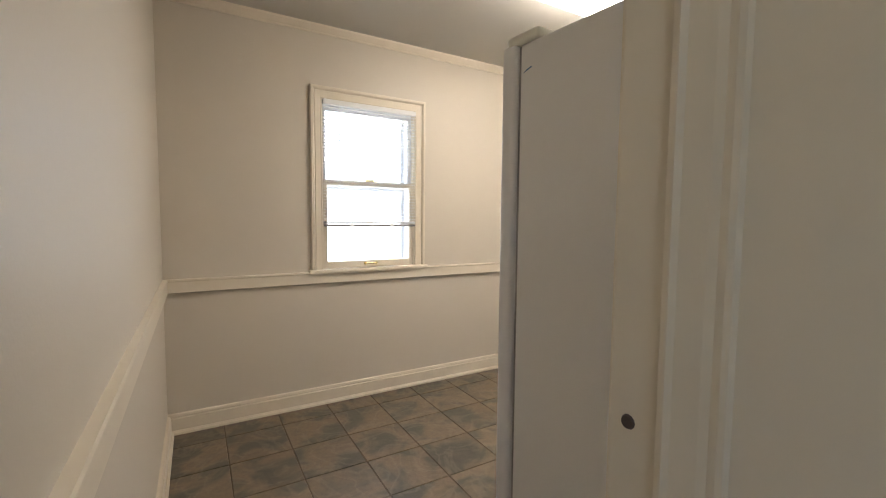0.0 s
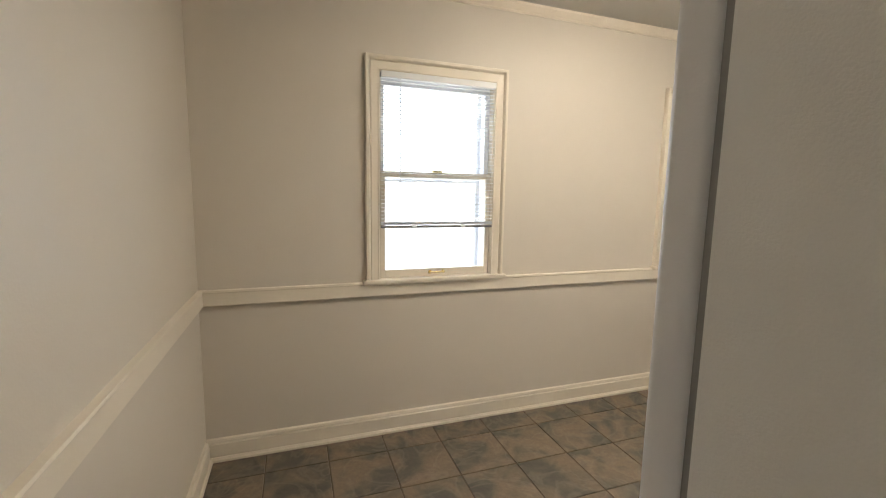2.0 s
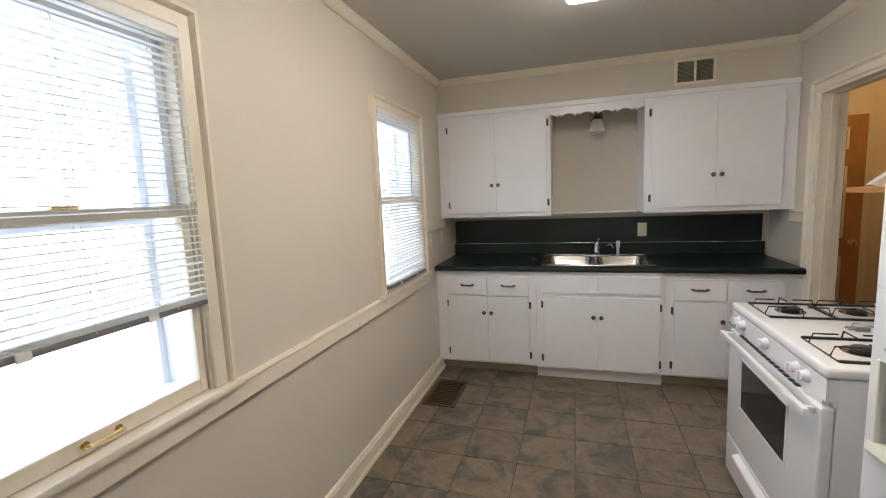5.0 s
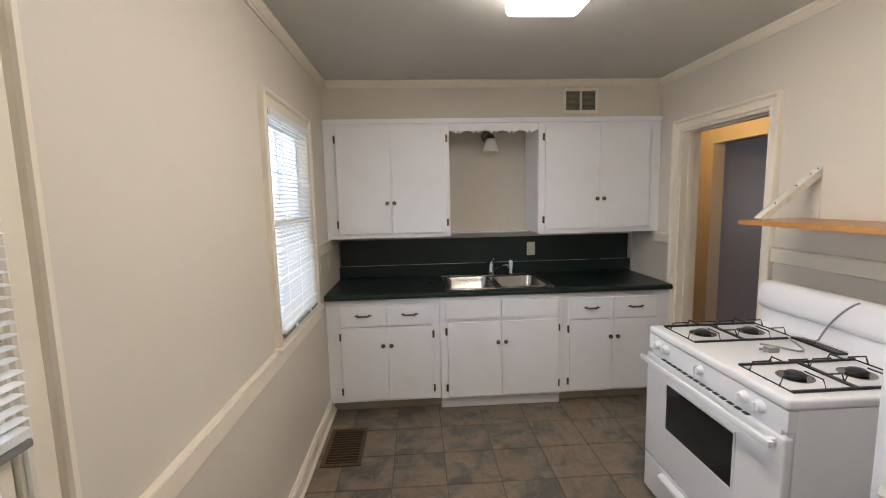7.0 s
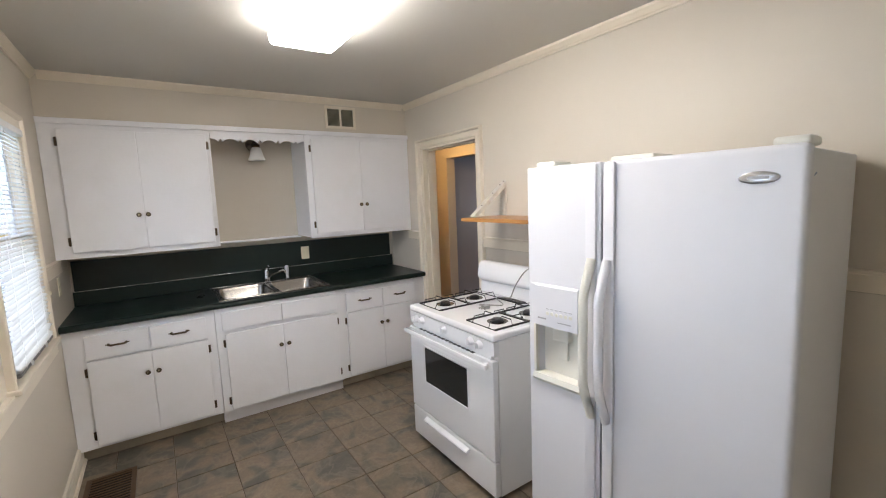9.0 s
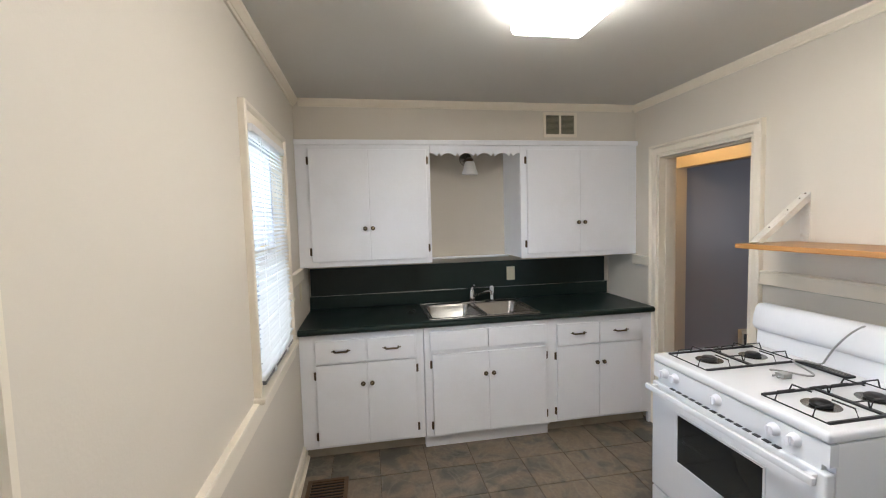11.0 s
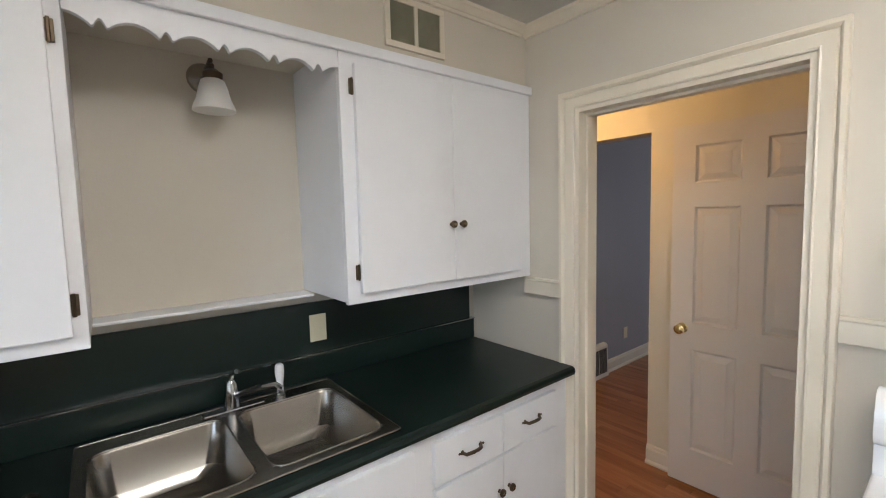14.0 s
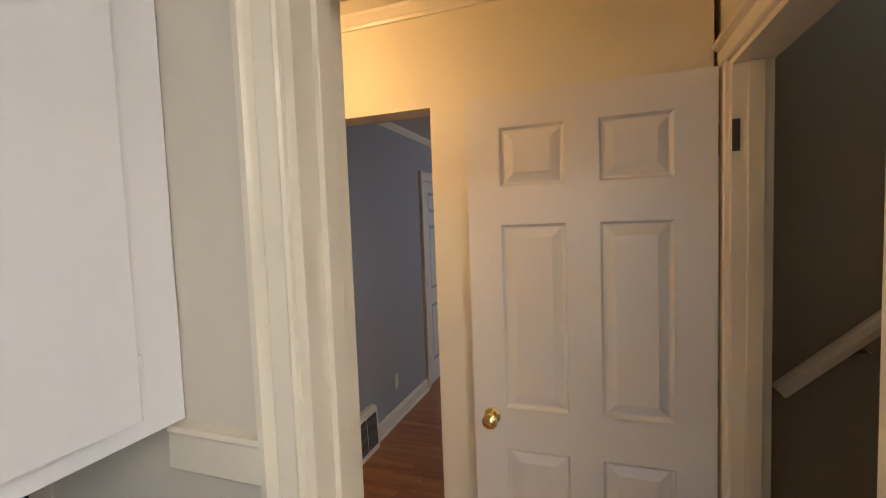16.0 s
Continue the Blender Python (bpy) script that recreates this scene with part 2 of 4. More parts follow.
M_GRASS = mat("pale_winter_grass", (0.30, 0.30, 0.20), 0.95, vary=0.3, scale=2.0, bump=0.5, bscale=30)
M_BLUETAPE = mat("blue_tape", (0.12, 0.24, 0.42), 0.6)
M_LOGO = mat("silver_badge", (0.55, 0.56, 0.58), 0.25, 0.9)
M_TEXTGREY = mat("grey_print", (0.42, 0.42, 0.43), 0.6)
M_CORD = mat("grey_cord", (0.28, 0.28, 0.27), 0.5)
M_WHITEBRACKET = mat("white_bracket_metal", (0.68, 0.64, 0.56), 0.4, vary=0.08, scale=20, stain=(0.40, 0.28, 0.16), stain_amt=0.5, stain_scale=14)
M_RAILSTRIP = mat("dark_brown_strip", (0.16, 0.12, 0.08), 0.9, vary=0.3, scale=20)
M_WHITEPAINT = mat("white_exterior_paint", (0.78, 0.79, 0.82), 0.4, vary=0.03, scale=5)
M_BLOTCH = mat("bare_dark_spot", (0.10, 0.07, 0.06), 0.6)

# ---- building blocks ----
ORIGIN = {}


def thing(name, at, label, category, group="", kind=""):
    ob = new(name)
    ob.location = at
    ob.empty_display_size = 0.05
    ORIGIN[ob.name] = Vector(at)
    return tagged(ob, label, category, group, kind)


def part(name, bm, material, parent=None, label="", smooth=False):
    """One mesh object from a bmesh in world metres, under a thing or a part."""
    me = bpy.data.meshes.new(name)
    o = ORIGIN[parent.name] if parent else Vector((0, 0, 0))
    bm.transform(Matrix.Translation(-o))
    bmesh.ops.recalc_face_normals(bm, faces=bm.faces)
    for f in bm.faces:
        f.smooth = smooth
    bm.to_mesh(me)
    bm.free()
    me.materials.append(material)
    if smooth:
        me.set_sharp_from_angle(angle=radians(40))
    ob = new(name, me)
    if parent:
        ob.parent = parent
    ORIGIN[ob.name] = o
    if label:
        ob["label"] = label
    return ob


def box(*spans, bevel=0.0, into=None, seg=2):
    """A box x0,x1,y0,y1,z0,z1, added to a bmesh."""
    x0, x1, y0, y1, z0, z1 = spans
    bm = bmesh.new()
    r = bmesh.ops.create_cube(bm, size=1)
    for v in r["verts"]:
        v.co = Vector(((x0 + x1) / 2 + v.co.x * (x1 - x0), (y0 + y1) / 2 + v.co.y * (y1 - y0), (z0 + z1) / 2 + v.co.z * (z1 - z0)))
    if bevel:
        bmesh.ops.bevel(bm, geom=bm.edges[:], offset=bevel, segments=seg, affect="EDGES", profile=0.6)
    return join(into, bm) if into else bm


def join(into, bm):
    me = bpy.data.meshes.new("tmp")
    bm.to_mesh(me)
    bm.free()
    into.from_mesh(me)
    bpy.data.meshes.remove(me)
    return into


def extrude(prof, p0, p1, u, v, into=None):
    """A closed profile of (a, b) swept straight from p0 to p1; a runs along u, b along v."""
    bm = into or bmesh.new()
    p0, p1, u, v = Vector(p0), Vector(p1), Vector(u), Vector(v)
    a = [bm.verts.new(p0 + u * x + v * y) for x, y in prof]
    b = [bm.verts.new(p1 + u * x + v * y) for x, y in prof]
    n = len(prof)
    for i in range(n):
        bm.faces.new((a[i], a[(i + 1) % n], b[(i + 1) % n], b[i]))
    bm.faces.new(a)
    bm.faces.new(b[::-1])
    return bm


def tube(points, r, n=8, into=None, flat=1.0):
    """A round bar along a line of points; flat squashes it sideways."""
    bm = into or bmesh.new()
    pts = [Vector(p) for p in points]
    rings = []
    for i, p in enumerate(pts):
        d = (pts[min(i + 1, len(pts) - 1)] - pts[max(i - 1, 0)]).normalized()
        ref = Vector((0, 0, 1)) if abs(d.z) < 0.9 else Vector((1, 0, 0))
        s = d.cross(ref).normalized()
        w = s.cross(d)
        rings.append([bm.verts.new(p + s * r * math.cos(k * 2 * math.pi / n) * flat + w * r * math.sin(k * 2 * math.pi / n)) for k in range(n)])
    for a, b in zip(rings, rings[1:]):
        for k in range(n):
            bm.faces.new((a[k], a[(k + 1) % n], b[(k + 1) % n], b[k]))
    bm.faces.new(rings[0][::-1])
    bm.faces.new(rings[-1])
    return bm


def lathe(profile, at, axis="z", n=20, into=None):
    """A turned solid: profile of (radius, height along the axis)."""
    bm = into or bmesh.new()
    at = Vector(at)
    ax = {"z": (Vector((1, 0, 0)), Vector((0, 1, 0)), Vector((0, 0, 1))), "-x": (Vector((0, 1, 0)), Vector((0, 0, 1)), Vector((-1, 0, 0))), "y": (Vector((1, 0, 0)), Vector((0, 0, 1)), Vector((0, 1, 0)))}[axis]
    rings = [[bm.verts.new(at + ax[0] * r * math.cos(k * 2 * math.pi / n) + ax[1] * r * math.sin(k * 2 * math.pi / n) + ax[2] * h) for k in range(n)] for r, h in profile]
    for a, b in zip(rings, rings[1:]):
        for k in range(n):
            bm.faces.new((a[k], a[(k + 1) % n], b[(k + 1) % n], b[k]))
    bm.faces.new(rings[0][::-1])
    bm.faces.new(rings[-1])
    return bm


def wall(name, label, material, axis, d0, d1, a0, a1, z0, z1, openings=()):
    """A wall of real thickness (d0..d1 across, a0..a1 along x or y) with openings (a0, a1, z0, z1) through it."""
    bm = bmesh.new()
    cuts = sorted({a0, a1, *[c for o in openings for c in o[:2]]})
    for s, e in zip(cuts, cuts[1:]):
        zs = [z0, z1]
        for o in openings:
            if o[0] <= s and e <= o[1]:
                zs += [o[2], o[3]]
        zs = sorted(zs)
        for i in range(0, len(zs), 2):
            if zs[i + 1] - zs[i] > 1e-4:
                b = (s, e, d0, d1) if axis == "x" else (d0, d1, s, e)
                box(*b, zs[i], zs[i + 1], into=bm)
    bmesh.ops.remove_doubles(bm, verts=bm.verts, dist=1e-5)
    ob = part(name, bm, material)
    return tagged(ob, label, "wall", kind="structure")


def trim(name, bm, material, label, category="trim"):
    return tagged(part(name, bm, material), label, category, kind="structure")


CASING = [(0, 0), (0.012, 0), (0.016, 0.006), (0.014, 0.012), (0.017, 0.050), (0.013, 0.056), (0.024, 0.062), (0.030, 0.068), (0.030, 0.082), (0.024, 0.086), (0, 0.086)]
BASEP = [(0, 0), (0.030, 0), (0.030, 0.012), (0.022, 0.022), (0.016, 0.023), (0.018, 0.027), (0.018, 0.090), (0.011, 0.096), (0.016, 0.101), (0.012, 0.114), (0, 0.118)]
RAILP = [(0, 0), (0.022, 0), (0.024, 0.003), (0.021, 0.062), (0.025, 0.068), (0.022, 0.076), (0, 0.078)]
CROWNP = [(0, 0), (0.010, 0), (0.014, 0.010), (0.018, 0.012), (0.034, 0.032), (0.038, 0.036), (0.040, 0.048), (0, 0.048)]
X, Y, Z = Vector((1, 0, 0)), Vector((0, 1, 0)), Vector((0, 0, 1))


def mitred(prof, P, o, a0, a1, z0, z1):
    """Left board, head and right board of a casing with mitred corners; P maps (along, z) to the wall face."""
    path = [lambda q: P(a0 - q, z0), lambda q: P(a0 - q, z1 + q), lambda q: P(a1 + q, z1 + q), lambda q: P(a1 + q, z0)]
    made = []
    for s, e in zip(path, path[1:]):
        bm = bmesh.new()
        n = len(prof)
        r0 = [bm.verts.new(s(q) + o * p) for p, q in prof]
        r1 = [bm.verts.new(e(q) + o * p) for p, q in prof]
        for i in range(n):
            bm.faces.new((r0[i], r0[(i + 1) % n], r1[(i + 1) % n], r1[i]))
        bm.faces.new(r0)
        bm.faces.new(r1[::-1])
        made.append(bm)
    return made

# ---- large structure ----
CEIL = 2.45
WIN = [(1.200, 1.866, 0.90, 2.004), (3.194, 3.880, 0.90, 2.018)]
wall("wall_north", "warm off-white painted kitchen wall with two windows", M_WALL, "x", 3.205, 3.42, 0.19, 4.95, 0, CEIL, WIN)
# the opening is made up, unseen behind the start, for the entry fill lamp
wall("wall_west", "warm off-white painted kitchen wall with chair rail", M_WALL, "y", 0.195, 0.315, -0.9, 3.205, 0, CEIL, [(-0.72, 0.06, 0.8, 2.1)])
wall("wall_south", "off-white painted wall behind stove and refrigerator", M_WALL, "x", 0.485, 0.615, 0.785, 4.95, 0, CEIL, [(3.378, 4.168, 0.0, 2.03)])
wall("wall_east", "off-white wall behind the kitchen counter", M_WALL, "y", 4.83, 4.95, 0.615, 3.205, 0, CEIL)
tagged(part("soffit", box(4.44, 4.83, 0.615, 3.205, 2.172, CEIL), M_WALL), "off-white soffit above the wall cabinets", "soffit", kind="structure")
tagged(part("ceiling", box(0.19, 5.7, 0.49, 3.42, CEIL, CEIL + 0.1), M_CEIL), "greyish white painted kitchen ceiling", "ceiling", kind="structure")
# entry passage behind the first steps
wall("wall_entry_end", "plain off-white passage end wall", M_WALL, "x", -1.02, -0.9, 0.195, 1.7, 0, CEIL)
wall("wall_entry_side", "plain off-white passage side wall", M_WALL, "y", 1.58, 1.70, -0.9, 0.485, 0, CEIL)
tagged(part("ceiling_entry", box(0.195, 1.7, -1.02, 0.49, CEIL, CEIL + 0.1), M_CEIL), "plain passage ceiling", "ceiling", kind="structure")
tagged(part("floor_entry", box(0.195, 1.7, -1.02, 0.595, -0.1, 0.0), M_OAK), "plain wooden passage floor", "floor", kind="structure")
# hall
HC = 2.44
wall("wall_hall_far", "cream hall wall with an uncased opening", M_HALL, "x", -0.50, -0.38, 3.38, 5.62, 0, HC, [(4.311, 5.22, 0.0, 2.054)])
wall("wall_hall_end", "cream hall end wall", M_HALL, "y", 5.50, 5.62, -0.38, 0.485, 0, HC)
wall("wall_hall_stair", "cream hall wall with the stair doorway", M_HALL, "y", 3.26, 3.36, -0.50, 0.485, 0, HC, [(-0.29, 0.470, 0.0, 2.05)])
wall("wall_hall_back", "cream hall side of the kitchen wall", M_HALL, "x", 0.479, 0.485, 3.36, 5.50, 0, HC, [(3.378, 4.168, 0.0, 2.03)])
tagged(part("ceiling_hall", box(3.26, 5.62, -0.50, 0.485, HC, HC + 0.1), M_HALL), "cream painted hall ceiling", "ceiling", kind="structure")
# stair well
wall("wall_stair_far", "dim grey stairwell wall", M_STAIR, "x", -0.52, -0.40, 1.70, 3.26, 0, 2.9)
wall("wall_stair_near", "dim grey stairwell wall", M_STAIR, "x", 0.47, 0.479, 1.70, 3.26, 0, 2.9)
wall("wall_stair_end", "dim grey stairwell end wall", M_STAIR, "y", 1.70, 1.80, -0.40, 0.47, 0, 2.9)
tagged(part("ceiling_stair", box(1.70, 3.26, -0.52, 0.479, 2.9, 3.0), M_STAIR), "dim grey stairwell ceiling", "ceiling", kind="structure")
# far room
wall("wall_room_east", "blue-grey painted wall of the far room", M_BLUE, "y", 5.29, 5.41, -5.2, -0.50, 0, HC)
wall("wall_room_south", "blue-grey painted end wall of the far room", M_BLUE, "x", -5.32, -5.2, 1.9, 5.41, 0, HC)
wall("wall_room_west", "blue-grey painted wall of the far room", M_BLUE, "y", 1.9, 2.02, -5.2, -0.52, 0, HC)
wall("wall_room_north", "blue-grey painted back of the hall wall", M_BLUE, "x", -0.508, -0.50, 2.02, 5.29, 0, HC, [(4.311, 5.22, 0.0, 2.054)])
tagged(part("ceiling_room", box(1.9, 5.41, -5.32, -0.50, HC, HC + 0.1), M_CEIL), "white ceiling of the far room", "ceiling", kind="structure")


def baseboard(p0, p1, out, name="baseboard"):
    trim(name, extrude(BASEP, p0, p1, out, Z), M_TRIM, "cream painted baseboard with a shoe moulding")


baseboard((0.315, 3.205, 0), (4.29, 3.205, 0), -Y)
baseboard((0.315, 0.3, 0), (0.315, 3.175, 0), X)
baseboard((0.875, 0.615, 0), (3.305, 0.615, 0), Y)
for a, b in ((-2.60, -1.53), (-1.21, -0.51)):
    baseboard((5.29, a, 0), (5.29, b, 0), -X)
baseboard((3.375, -0.38, 0), (4.311, -0.38, 0), Y)
baseboard((5.22, -0.38, 0), (5.50, -0.38, 0), Y)


def rail(p0, p1, out):
    q = Vector(p0) - Z * 0.004
    # 4 mm dark brown strip along the rail's lower edge
    trim("rail_strip", extrude([(0, 0), (0.006, 0), (0.006, 0.0038), (0, 0.0038)], q, Vector(p1) - Z * 0.004, out, Z), M_RAILSTRIP, "thin dark brown strip under the chair rail")
    trim("chair_rail", extrude(RAILP, p0, p1, out, Z), M_TRIM, "cream painted chair rail on the wall")


rail((0.315, 3.205, 0.812), (3.975, 3.205, 0.812), -Y)
rail((0.315, 0.3, 0.812), (0.315, 3.184, 0.812), X)
rail((3.975, 3.205, 1.212), (4.44, 3.205, 1.212), -Y)
rail((4.239, 0.615, 1.205), (4.44, 0.615, 1.205), Y)
rail((0.875, 0.615, 1.205), (3.305, 0.615, 1.205), Y)


def crown(p0, p1, out, z):
    trim("crown_moulding", extrude(CROWNP, Vector(p0) + Z * (z - 0.048), Vector(p1) + Z * (z - 0.048), out, Z), M_TRIM, "cream painted crown moulding under the ceiling")


crown((0.315, 3.205, 0), (4.44, 3.205, 0), -Y, CEIL)
crown((0.315, 0.3, 0), (0.315, 3.165, 0), X, CEIL)
crown((4.44, 0.655, 0), (4.44, 3.165, 0), -X, CEIL)
crown((0.785, 0.615, 0), (4.44, 0.615, 0), Y, CEIL)
crown((3.36, -0.38, 0), (5.50, -0.38, 0), Y, HC)
crown((3.36, -0.34, 0), (3.36, 0.479, 0), X, HC)
crown((5.29, -5.2, 0), (5.29, -0.51, 0), -X, HC)


def casing(name, axis, a0, a1, z0, z1, face, out, material=None, label="cream painted door casing", w=1.0):
    """Three boards round an opening on the wall face; out is +1 or -1 across the wall."""
    mt = material or M_TRIM
    o, al = (Y, X) if axis == "x" else (X, Y)
    o = o * out
    prof = [(p, q * w) for p, q in CASING]
    P = (lambda a, z: Vector((a, face, z))) if axis == "x" else (lambda a, z: Vector((face, a, z)))
    root = thing(name, P((a0 + a1) / 2, z0), label, "door casing", kind="structure")
    for nm, piece in zip(("casing_side", "casing_head", "casing_side"), mitred(prof, P, o, a0, a1, z0, z1)):
        part(nm, piece, mt, root)
    return root


def jamb(root, axis, a0, a1, z1, f0, f1, material, t=0.018, stop=True):
    """Lining of a doorway with a stop bead, inside the opening."""
    def bx(aa, ab, ca, cb, za, zb):
        return box(aa, ab, ca, cb, za, zb, bevel=0.002) if axis == "x" else box(ca, cb, aa, ab, za, zb, bevel=0.002)
    part("jamb_side", bx(a0 - 0.001, a0 + t, f0, f1, 0, z1), material, root)
    part("jamb_side", bx(a1 - t, a1 + 0.001, f0, f1, 0, z1), material, root)
    part("jamb_head", bx(a0 + t, a1 - t, f0, f1, z1 - t, z1 + 0.001), material, root)
    if stop:
        m = (f0 + f1) / 2
        part("door_stop", bx(a1 - t - 0.012, a1 - t, m - 0.02, m + 0.02, 0, z1 - t), material, root)
        part("door_stop", bx(a0 + t, a1 - t - 0.012, m - 0.02, m + 0.02, z1 - t - 0.012, z1 - t), material, root)


c = casing("door_casing_kitchen", "x", 3.378, 4.168, 0, 2.03, 0.615, 1, label="cream painted casing of the doorway to the hall", w=0.82)
jamb(c, "x", 3.378, 4.168, 2.03, 0.479, 0.618, M_TRIM)
c = thing("door_casing_stair", (3.36, 0.09, 0), "cream painted casing of the stair doorway", "door casing", kind="structure")
part("casing_side", extrude([(p, q * 0.85) for p, q in CASING], (3.36, -0.29, 0), (3.36, -0.29, 2.05), X, -Y), M_TRIM, c)
part("casing_head", extrude([(p, q * 0.85) for p, q in CASING], (3.36, -0.363, 2.05), (3.36, 0.478, 2.05), X, Z), M_TRIM, c)
part("jamb_side", box(3.26, 3.362, -0.291, -0.272, 0, 2.05, bevel=0.002), M_TRIM, c)
part("jamb_head", box(3.26, 3.362, -0.272, 0.469, 2.032, 2.051, bevel=0.002), M_TRIM, c)
part("hinge_leaf", box(3.341, 3.361, -0.2722, -0.2695, 1.79, 1.88, bevel=0.001), M_STEEL, c, "dull steel hinge leaf")
part("door_stop", box(3.285, 3.325, -0.272, -0.258, 0, 2.032, bevel=0.003), M_TRIM, c)
# jamb of the entry opening with a worn strike
ent = thing("door_casing_entry", (0.78, 0.54, 0), "worn cream painted jamb of the entry opening", "door casing", kind="structure")
part("jamb_side", box(0.770, 0.786, 0.400, 0.620, 0, CEIL, bevel=0.004), M_TRIM, ent)
part("door_stop", extrude([(0, 0), (0.004, 0.002), (0.005, 0.006), (0.003, 0.012), (0.005, 0.018), (0.006, 0.036), (0.009, 0.040), (0.007, 0.046), (0, 0.048)], (0.770, 0.527, 0), (0.770, 0.527, CEIL), -X, Y), M_TRIM, ent)
part("casing_side", extrude(CASING, (0.788, 0.615, 0), (0.788, 0.615, CEIL), Y, X), M_TRIM, ent)
part("strike_hole", lathe([(0.006, 0), (0.005, 0.002)], (0.7698, 0.600, 1.081), "-x", 12), M_BLOTCH, ent, "dark bare spot at the latch")

# ---- windows and blinds ----


def window(name, x0, x1, z0, z1):
    mid = (x0 + x1) / 2
    root = thing(name, (mid, 3.205, z0), "cream painted double-hung wooden window with one brass lift", "window", kind="structure")
    # casing, stool and apron
    for nm, piece in zip(("casing_side", "casing_head", "casing_side"), mitred([(p, q * 0.88) for p, q in CASING], lambda u, z: Vector((u, 3.205, z)), -Y, x0, x1, z0, z1)):
        part(nm, piece, M_TRIM, root)
    part("window_sill", box(x0 - 0.094, x1 + 0.094, 3.160, 3.30, z0 - 0.020, z0 + 0.004, bevel=0.008), M_TRIM, root)
    # thin inner lining, white outer lining with a storm frame
    for a, b in ((x0, x0 + 0.007), (x1 - 0.007, x1)):
        part("jamb_side", box(a, b, 3.203, 3.25, z0, z1), M_TRIM, root)
        part("outer_jamb", box(a, b, 3.25, 3.425, z0, z1), M_WHITEPAINT, root, "white outer jamb")
    part("jamb_head", box(x0 + 0.007, x1 - 0.007, 3.203, 3.42, z1 - 0.012, z1), M_TRIM, root)
    part("outer_sill", box(x0 + 0.007, x1 - 0.007, 3.302, 3.43, z0 + 0.002, z0 + 0.014), M_WHITEPAINT, root, "white outer sill")
    bm = bmesh.new()
    for a, b in ((x0 + 0.007, x0 + 0.030), (x1 - 0.030, x1 - 0.007)):
        box(a, b, 3.375, 3.40, z0 + 0.014, z1 - 0.012, into=bm)
    box(x0 + 0.030, x1 - 0.030, 3.375, 3.40, 1.44, 1.475, into=bm)
    part("storm_frame", bm, M_WHITEPAINT, root, "white metal storm window frame")
    zm = 1.475
    for label, y, a, b, paint in (("lower_sash", 3.212, z0 + 0.006, zm + 0.018, M_TRIM), ("upper_sash", 3.250, zm - 0.018, z1 - 0.012, M_WHITEPAINT)):
        bm = bmesh.new()
        s0, s1, w = x0 + 0.009, x1 - 0.009, 0.026
        bot = 0.044 if label == "lower_sash" else 0.034
        top = 0.034 if label == "lower_sash" else 0.045
        box(s0, s0 + w, y, y + 0.034, a, b, bevel=0.003, into=bm)
        box(s1 - w, s1, y, y + 0.034, a, b, bevel=0.003, into=bm)
        box(s0 + w, s1 - w, y, y + 0.034, a, a + bot, bevel=0.003, into=bm)
        box(s0 + w, s1 - w, y, y + 0.034, b - top, b, bevel=0.003, into=bm)
        sash = part(label, bm, paint, root)
        pane = part("pane", box(s0 + w - 0.004, s1 - w + 0.004, y + 0.014, y + 0.018, a + bot - 0.004, b - top + 0.004), M_GLASS, sash, "clear window glass")
        pane.visible_shadow = False
        if label == "lower_sash":
            h = a + 0.024
            bm = tube([(mid - 0.040, y - 0.004, h), (mid - 0.040, y - 0.024, h + 0.002), (mid + 0.040, y - 0.024, h + 0.002), (mid + 0.040, y - 0.004, h)], 0.0048)
            for dx in (-0.040, 0.040):
                lathe([(0.011, 0), (0.009, 0.004)], (mid + dx, y - 0.004, h), "y", 10, into=bm)
            part("sash_lift", bm, M_BRASS, sash, "brass bar sash lift", smooth=True)
    part("sash_lock", box(mid - 0.03, mid + 0.03, 3.214, 3.244, zm + 0.018, zm + 0.030, bevel=0.004), M_BRASS, root)
    return root


window("window_1", *WIN[0])
window("window_2", *WIN[1])


